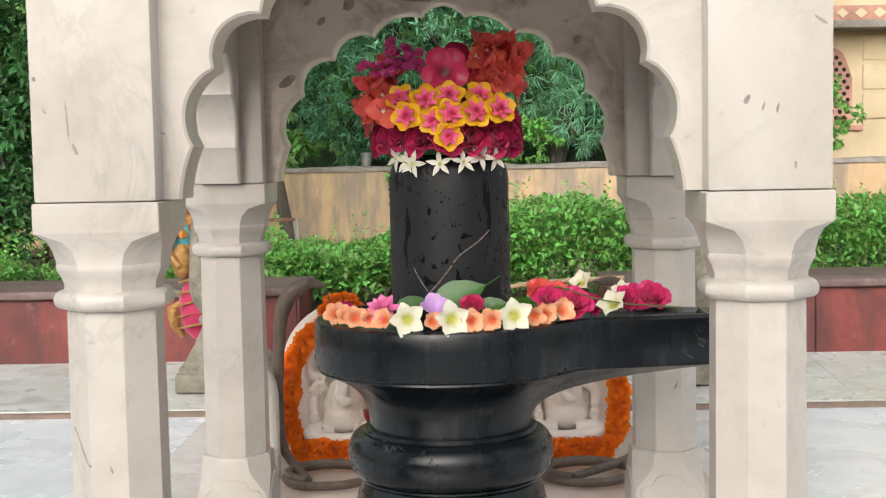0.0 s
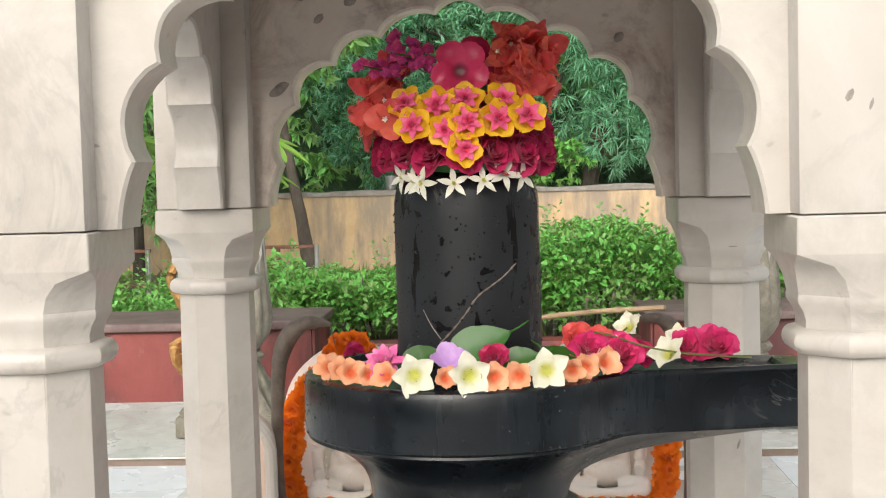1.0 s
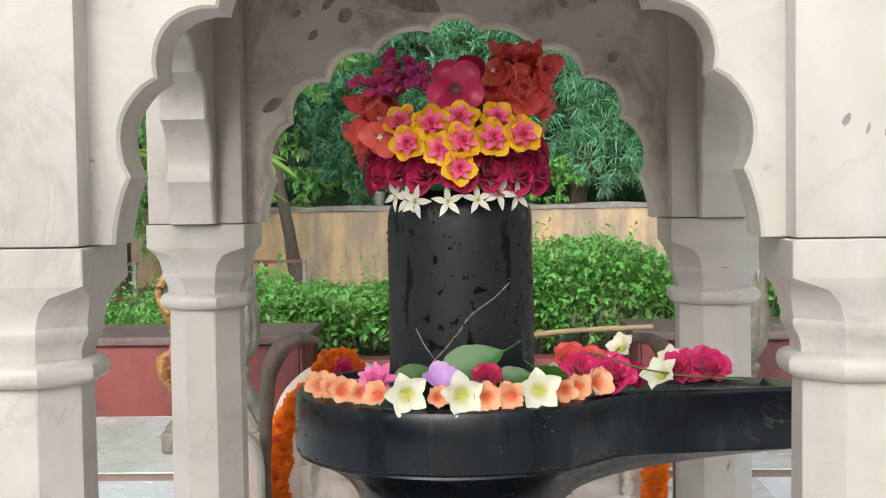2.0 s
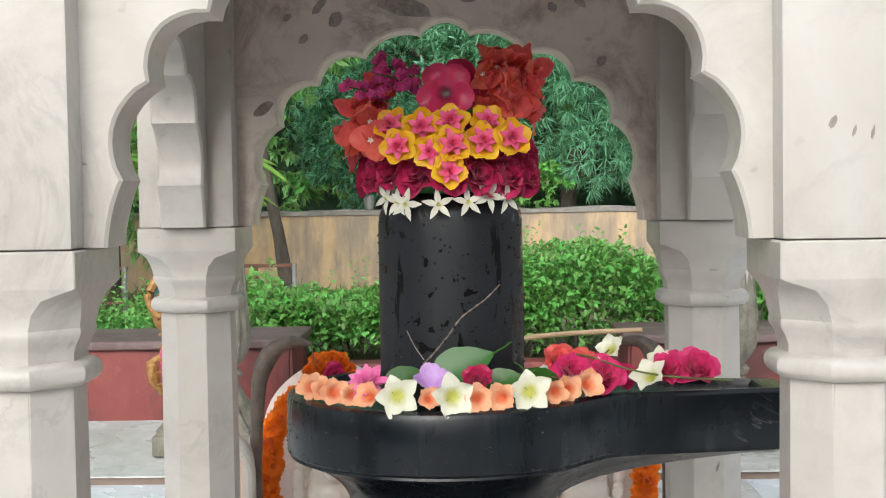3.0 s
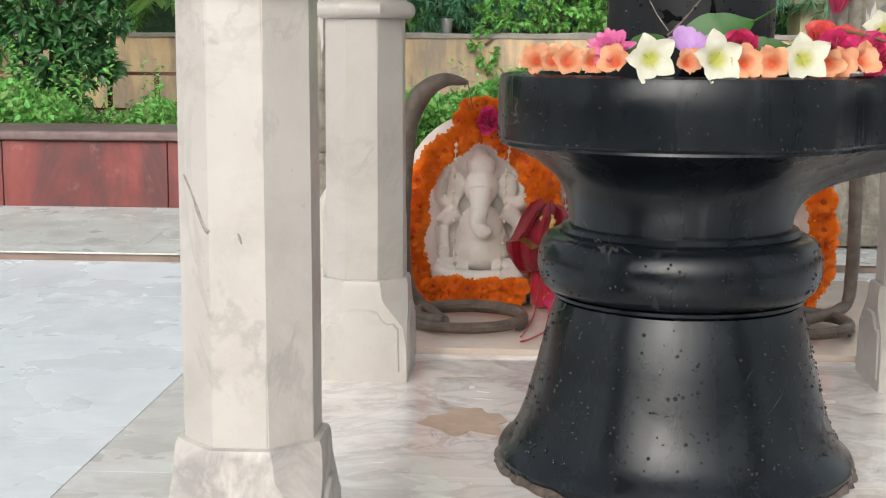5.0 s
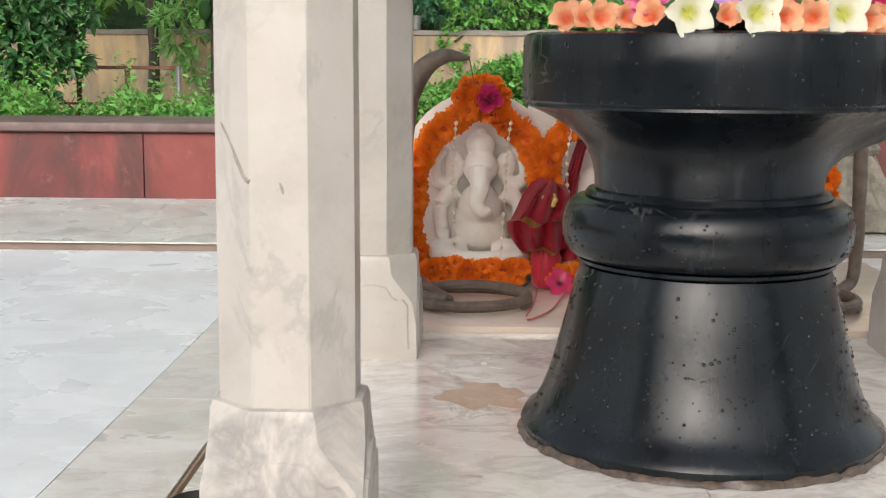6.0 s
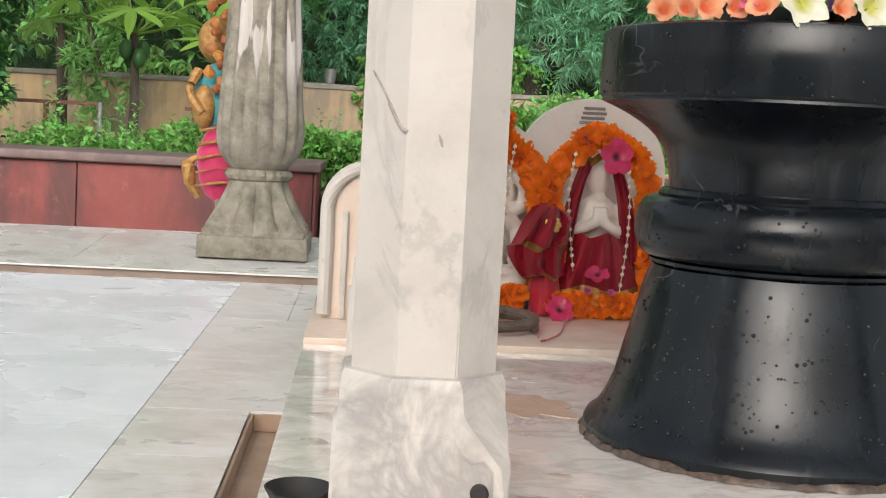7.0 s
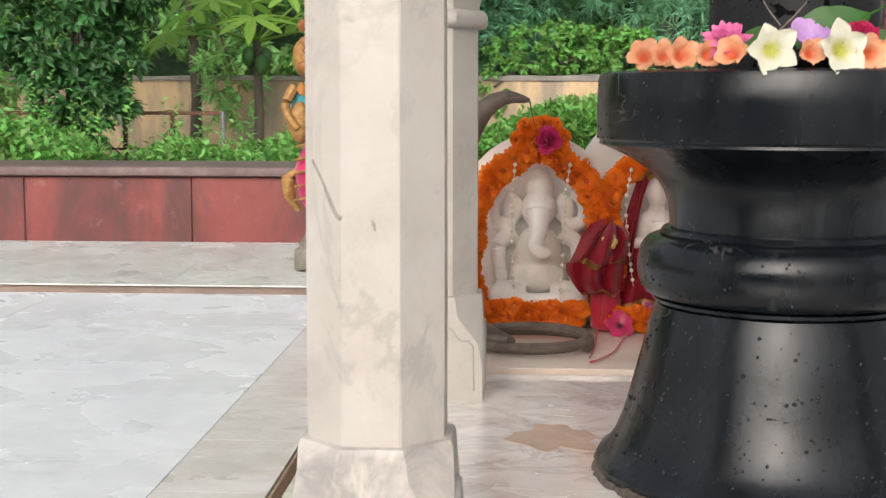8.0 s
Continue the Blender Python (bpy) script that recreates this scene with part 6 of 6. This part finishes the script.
# ---- cloths ----
def drape(name, rows, label, category, edge=None, material=M_REDCLOTH, th=0.003):
    """A folded cloth from rows of (centre x, y, z, half width, fold depth)."""
    b = bmesh.new()
    grid = []
    for i, (cx, cy, cz, hw, fd) in enumerate(rows):
        grid.append([b.verts.new((cx + hw * v, cy - fd * (math.cos(v * 1.5) + 0.35 * math.sin(v * 9 + i * 0.5)), cz + 0.006 * math.sin(v * 5 + i))) for v in np.linspace(-1, 1, 21)])
    for a, c in zip(grid, grid[1:]):
        for j in range(20):
            f = b.faces.new((a[j], a[j + 1], c[j + 1], c[j]))
            f.smooth = True
            if edge and grid.index(a) in edge:
                f.material_index = 1
    bmesh.ops.solidify(b, geom=b.faces[:], thickness=th)
    return tagged(part(name, b, [material, M_GOLD]), label, category)


# covered mace beside the statue
drape("red_cloth", [(-0.150, 1.02, 0.245, 0.012, 0.03), (-0.152, 1.015, 0.235, 0.036, 0.045), (-0.156, 1.01, 0.215, 0.050, 0.05), (-0.165, 1.005, 0.185, 0.056, 0.052), (-0.172, 1.0, 0.165, 0.060, 0.05), (-0.178, 1.0, 0.158, 0.062, 0.05), (-0.178, 1.0, 0.135, 0.060, 0.045),
                    (-0.172, 1.0, 0.112, 0.054, 0.04), (-0.165, 1.0, 0.102, 0.050, 0.04), (-0.160, 1.0, 0.097, 0.046, 0.035)], "crimson satin cloth with gold trim draped over a mace", "cloth", (4, 8))
b = bmesh.new()
lathe(b, [(0.02, 0.013), (0.03, 0.02), (0.033, 0.06), (0.028, 0.10), (0.022, 0.15), (0.035, 0.19), (0.03, 0.225), (0.01, 0.24)], -0.155, 1.02, 20)
rough_up(b, 0.004, 40)
tagged(part("cloth_wrapped_mace", b, M_REDCLOTH), "mace wrapped in dark red cloth leaning by the statue", "mace")
b = bmesh.new()
for k in range(7):
    a = k * 0.9
    ball(b, (-0.152 + 0.011 * math.cos(a), 0.962, 0.208 + 0.011 * math.sin(a)), 0.007, (1, 0.25, 1), 8, 6)
tagged(part("gold_motif", b, M_GOLD), "gold brocade flower motif on the red cloth", "ornament")
drape("red_skirt", [(-0.043, 1.05, 0.185, 0.050, 0.02), (-0.043, 1.045, 0.165, 0.062, 0.028), (-0.043, 1.04, 0.12, 0.080, 0.03), (-0.043, 1.035, 0.075, 0.092, 0.032), (-0.043, 1.03, 0.045, 0.098, 0.032)], "dark red pleated cloth skirt on the veiled statue", "cloth", (3,))
for s in (-1, 1):
    drape("red_veil", [(-0.043 + s * 0.012, 1.075, 0.352, 0.020, 0.012), (-0.043 + s * 0.030, 1.06, 0.335, 0.012, 0.014), (-0.043 + s * 0.043, 1.055, 0.30, 0.013, 0.015), (-0.043 + s * 0.056, 1.05, 0.25, 0.016, 0.015), (-0.043 + s * 0.066, 1.05, 0.19, 0.018, 0.015), (-0.043 + s * 0.072, 1.045, 0.12, 0.018, 0.012)],
          "crimson veil with gold edging over the statue", "cloth", (0,))
for pts in (((-0.165, 0.985, 0.10), (-0.170, 0.96, 0.05), (-0.178, 0.93, 0.016), (-0.190, 0.80, 0.016), (-0.205, 0.70, 0.016)), ((-0.11, 0.96, 0.02), (-0.13, 0.88, 0.016), (-0.155, 0.76, 0.016), (-0.19, 0.68, 0.016), (-0.205, 0.66, 0.016))):
    b = bmesh.new()
    pp = smooth_path(pts, 10)
    tube(b, pp, [0.0013 + 0.0010 * (i % 2) for i in range(len(pp))], 6)
    tagged(part("red_thread", b, M_THREAD), "knotted red ritual thread trailing over the marble", "thread", "red threads")

# arched marble side stone
side = thing("marble_side_stone", "round-headed cream marble side stone with a raised rim", "stone block", at=(-0.531, 0.855, 0.0125))
edge = [(-0.612, 0.0125), (-0.612, 0.235)] + [(-0.531 + 0.081 * math.cos(a), 0.235 + 0.081 * math.sin(a)) for a in np.linspace(math.pi, 0, 15)] + [(-0.450, 0.0125)]
b = bmesh.new()
rings(b, [[(px, 0.85, pz) for px, pz in edge], [(px, 0.90, pz) for px, pz in edge]])
part("panel", b, M_SLAB, side)
b = bmesh.new()
tube(b, [(px * 0.965 - 0.531 * 0.035, 0.846, max(0.022, pz - 0.006)) for px, pz in edge], 0.014, 10)
part("rim", b, M_MARBLE, side)
b = bmesh.new()
box(b, -0.580, -0.568, 0.838, 0.852, 0.0125, 0.225, 0.004)
part("flute", b, M_MARBLE, side)

# clay lamp
b = bmesh.new()
lathe(b, [(0.015, 0.0005), (0.020, 0.003), (0.030, 0.015), (0.036, 0.026), (0.034, 0.027), (0.027, 0.017), (0.015, 0.008), (0.004, 0.007)], -0.590, -0.385, 28)
for v in b.verts:
    if v.co.z > 0.012 and v.co.y < -0.41:
        v.co.y -= 0.010
tagged(part("clay_lamp", b, M_CLAY), "soot-black clay oil lamp on the plinth edge", "lamp")

DATUM = 0.0
# bamboo stick against the parapet
b = bmesh.new()
pp = smooth_path([(-0.35, 3.86, 0.07), (0.1, 3.80, 0.14), (0.4, 3.66, 0.19), (0.74, 3.50, 0.222)], 6)
tube(b, pp, [0.011 + 0.0015 * (i % 5 == 0) for i in range(len(pp))], 8)
tagged(part("bamboo_stick", b, M_STICK), "dry bamboo stick leaning on the parapet coping", "stick")

# draped statue behind the carved column
b = bmesh.new()
X, YY = -1.07, 2.70
ball(b, (X + 0.02, YY, 0.62), 0.07, (0.9, 0.8, 1.1), 16, 10, 0)
ball(b, (X + 0.03, YY, 0.43), 0.09, (0.9, 0.7, 1.3), 16, 10, 1)
ball(b, (X - 0.01, YY - 0.05, 0.40), 0.045, (0.9, 0.7, 1.6), 14, 10, 0)
tube(b, smooth_path([(X - 0.03, YY - 0.04, 0.52), (X - 0.055, YY - 0.07, 0.45), (X - 0.01, YY - 0.08, 0.38)], 6), 0.016, 8, mat_index=0)
ball(b, (X + 0.05, YY - 0.02, 0.22), 0.10, (0.8, 0.6, 1.35), 20, 14, 2)
for k in range(5):
    tube(b, [(X - 0.03 + 0.003 * k, YY - 0.075, 0.14 + 0.045 * k), (X + 0.04, YY - 0.088, 0.155 + 0.045 * k), (X + 0.11, YY - 0.075, 0.16 + 0.045 * k)], 0.004, 6, mat_index=0)
tube(b, smooth_path([(X - 0.025, YY - 0.02, 0.24), (X - 0.055, YY - 0.03, 0.21), (X - 0.05, YY - 0.03, 0.15), (X - 0.02, YY - 0.03, 0.10)], 5), [0.012] * 5 + [0.022] * 6 + [0.016] * 5, 8, mat_index=0)
box(b, X + 0.04, X + 0.20, YY - 0.06, YY + 0.08, UPPER_Z + 0.02, 0.10, 0.01)
for f in b.faces:
    if f.calc_center_median().z < 0.1 and f.material_index == 0 and abs(f.calc_center_median().x - X - 0.05) < 0.1:
        f.material_index = 3
rough_up(b, 0.006, 25)
tagged(part("draped_statue", b, [M_GILT, M_BLUECLOTH, M_PINKCLOTH, M_STONE]), "small gilded statue draped in teal and magenta cloth beside the column", "statue")
dry = thing("dry_garland", "dried orange garland hanging by the stone column", "garland", at=(-1.035, 2.60, 0.44))
M_DRY = petal_mat("dry_orange", (0.34, 0.11, 0.02), (0.50, 0.20, 0.05), val=0.35)
for k in range(12):
    b = bmesh.new()
    ball(b, (-1.035 + 0.024 * math.sin(k * 2.3), 2.60 + 0.01 * math.cos(k), 0.46 + 0.026 * k), 0.019, (1, 0.8, 1), 12, 8)
    rough_up(b, 0.008, 60)
    part("dried_flower", b, M_DRY, dry)
# red cloth tied on the other column
drape("red_cloth", [(0.79, 2.385, 0.92, 0.03, 0.02), (0.775, 2.375, 0.86, 0.045, 0.025), (0.765, 2.37, 0.78, 0.05, 0.03), (0.755, 2.37, 0.70, 0.035, 0.02), (0.75, 2.375, 0.66, 0.012, 0.01)], "crimson cloth tied round the stone column", "cloth", None, M_PINKCLOTH)


# ---- scratch across the lingam ----
b = bmesh.new()
tube(b, smooth_path([(CX + 0.1103 * math.sin(a), -0.1103 * math.cos(a), z) for a, z in ((-0.40, 0.561), (-0.20, 0.583), (-0.02, 0.607), (0.14, 0.631), (0.33, 0.646), (0.50, 0.658), (0.72, 0.677))], 6), [0.0008, 0.0017, 0.0011] * 12 + [0.0006], 6)
part("scratch", b, simple("pale_scratch", (0.13, 0.10, 0.085), (0.26, 0.20, 0.17), 80, 0.7), shrine, "pale rusty scratch")
b = bmesh.new()
tube(b, smooth_path([(CX + 0.1102 * math.sin(a), -0.1102 * math.cos(a), z) for a, z in ((-0.62, 0.612), (-0.50, 0.590), (-0.36, 0.570))], 6), 0.0007, 6)
part("scratch", b, M_CHIP, shrine)

# ---- water drops on the black stone ----
rg = random.Random(12)
vs, fs = [], []


def drop(p, nrm, r):
    nrm = Vector(nrm).normalized()
    e1 = nrm.cross(Vector((0.3, 0.2, 0.9))).normalized()
    e2 = nrm.cross(e1)
    o = len(vs)
    for k in range(6):
        a = k * math.pi / 3
        vs.append(tuple(Vector(p) + r * (e1 * math.cos(a) + e2 * math.sin(a)) - nrm * r * 0.2))
    for k in range(6):
        a = k * math.pi / 3
        vs.append(tuple(Vector(p) + 0.7 * r * (e1 * math.cos(a) + e2 * math.sin(a)) + nrm * r * 0.35))
    vs.append(tuple(Vector(p) + nrm * r * 0.55))
    for k in range(6):
        j = (k + 1) % 6
        fs.append((o + k, o + j, o + 6 + j, o + 6 + k))
        fs.append((o + 6 + k, o + 6 + j, o + 12))


PED = [(0.228, 0.032), (0.216, 0.050), (0.205, 0.075), (0.195, 0.11), (0.184, 0.15), (0.174, 0.19), (0.167, 0.208)]
for i in range(420):
    a = rg.uniform(math.pi, 2 * math.pi)
    z = 0.035 + 0.17 * rg.random() ** 1.3
    r = float(np.interp(z, [p[1] for p in PED], [p[0] for p in PED]))
    drop((LX + (r + 0.0008) * math.cos(a), LY + (r + 0.0008) * math.sin(a), z + LOW * (1 - z / 0.26)), (math.cos(a), math.sin(a), 0.3), rg.choice((0.0010, 0.0014, 0.0019, 0.0027)))
for i in range(110):
    a = rg.uniform(math.pi * 1.0, math.pi * 1.9)
    r = basin_r(a - 2 * math.pi) + 0.0006
    z = rg.choice((rg.uniform(0.437, 0.51), 0.432))
    drop((LX + r * math.cos(a), LY + r * math.sin(a), z), (math.cos(a), math.sin(a), 0), rg.choice((0.0011, 0.0016, 0.0022)))
for i in range(170):
    a = rg.uniform(math.pi, 2 * math.pi)
    z = rg.uniform(0.54, 0.77)
    drop((CX + 0.1112 * math.cos(a), 0.1112 * math.sin(a), z), (math.cos(a), math.sin(a), 0), rg.choice((0.001, 0.0014, 0.0022)))
for i in range(140):
    a = rg.uniform(math.pi, 2 * math.pi)
    t = rg.uniform(-0.9, 0.9)
    r = 0.161 + 0.030 * math.cos(t) ** 0.7
    drop((LX + (r + 0.0006) * math.cos(a), LY + (r + 0.0006) * math.sin(a), 0.263 + 0.040 * math.sin(t)), (math.cos(a), math.sin(a), math.sin(t)), rg.choice((0.001, 0.0014, 0.002)))
M_DROP, dn, dl, db = mat("water_bead", (0.012, 0.013, 0.014), 0.03)
db.inputs["IOR"].default_value = 1.4
me = bpy.data.meshes.new("water_drops")
me.from_pydata(vs, [], fs)
me.materials.append(M_DROP)
me.polygons.foreach_set("use_smooth", [True] * len(me.polygons))
tagged(new("water_drops", me), "beads of rinsing water clinging to the black stone", "water drops", kind="stuff")
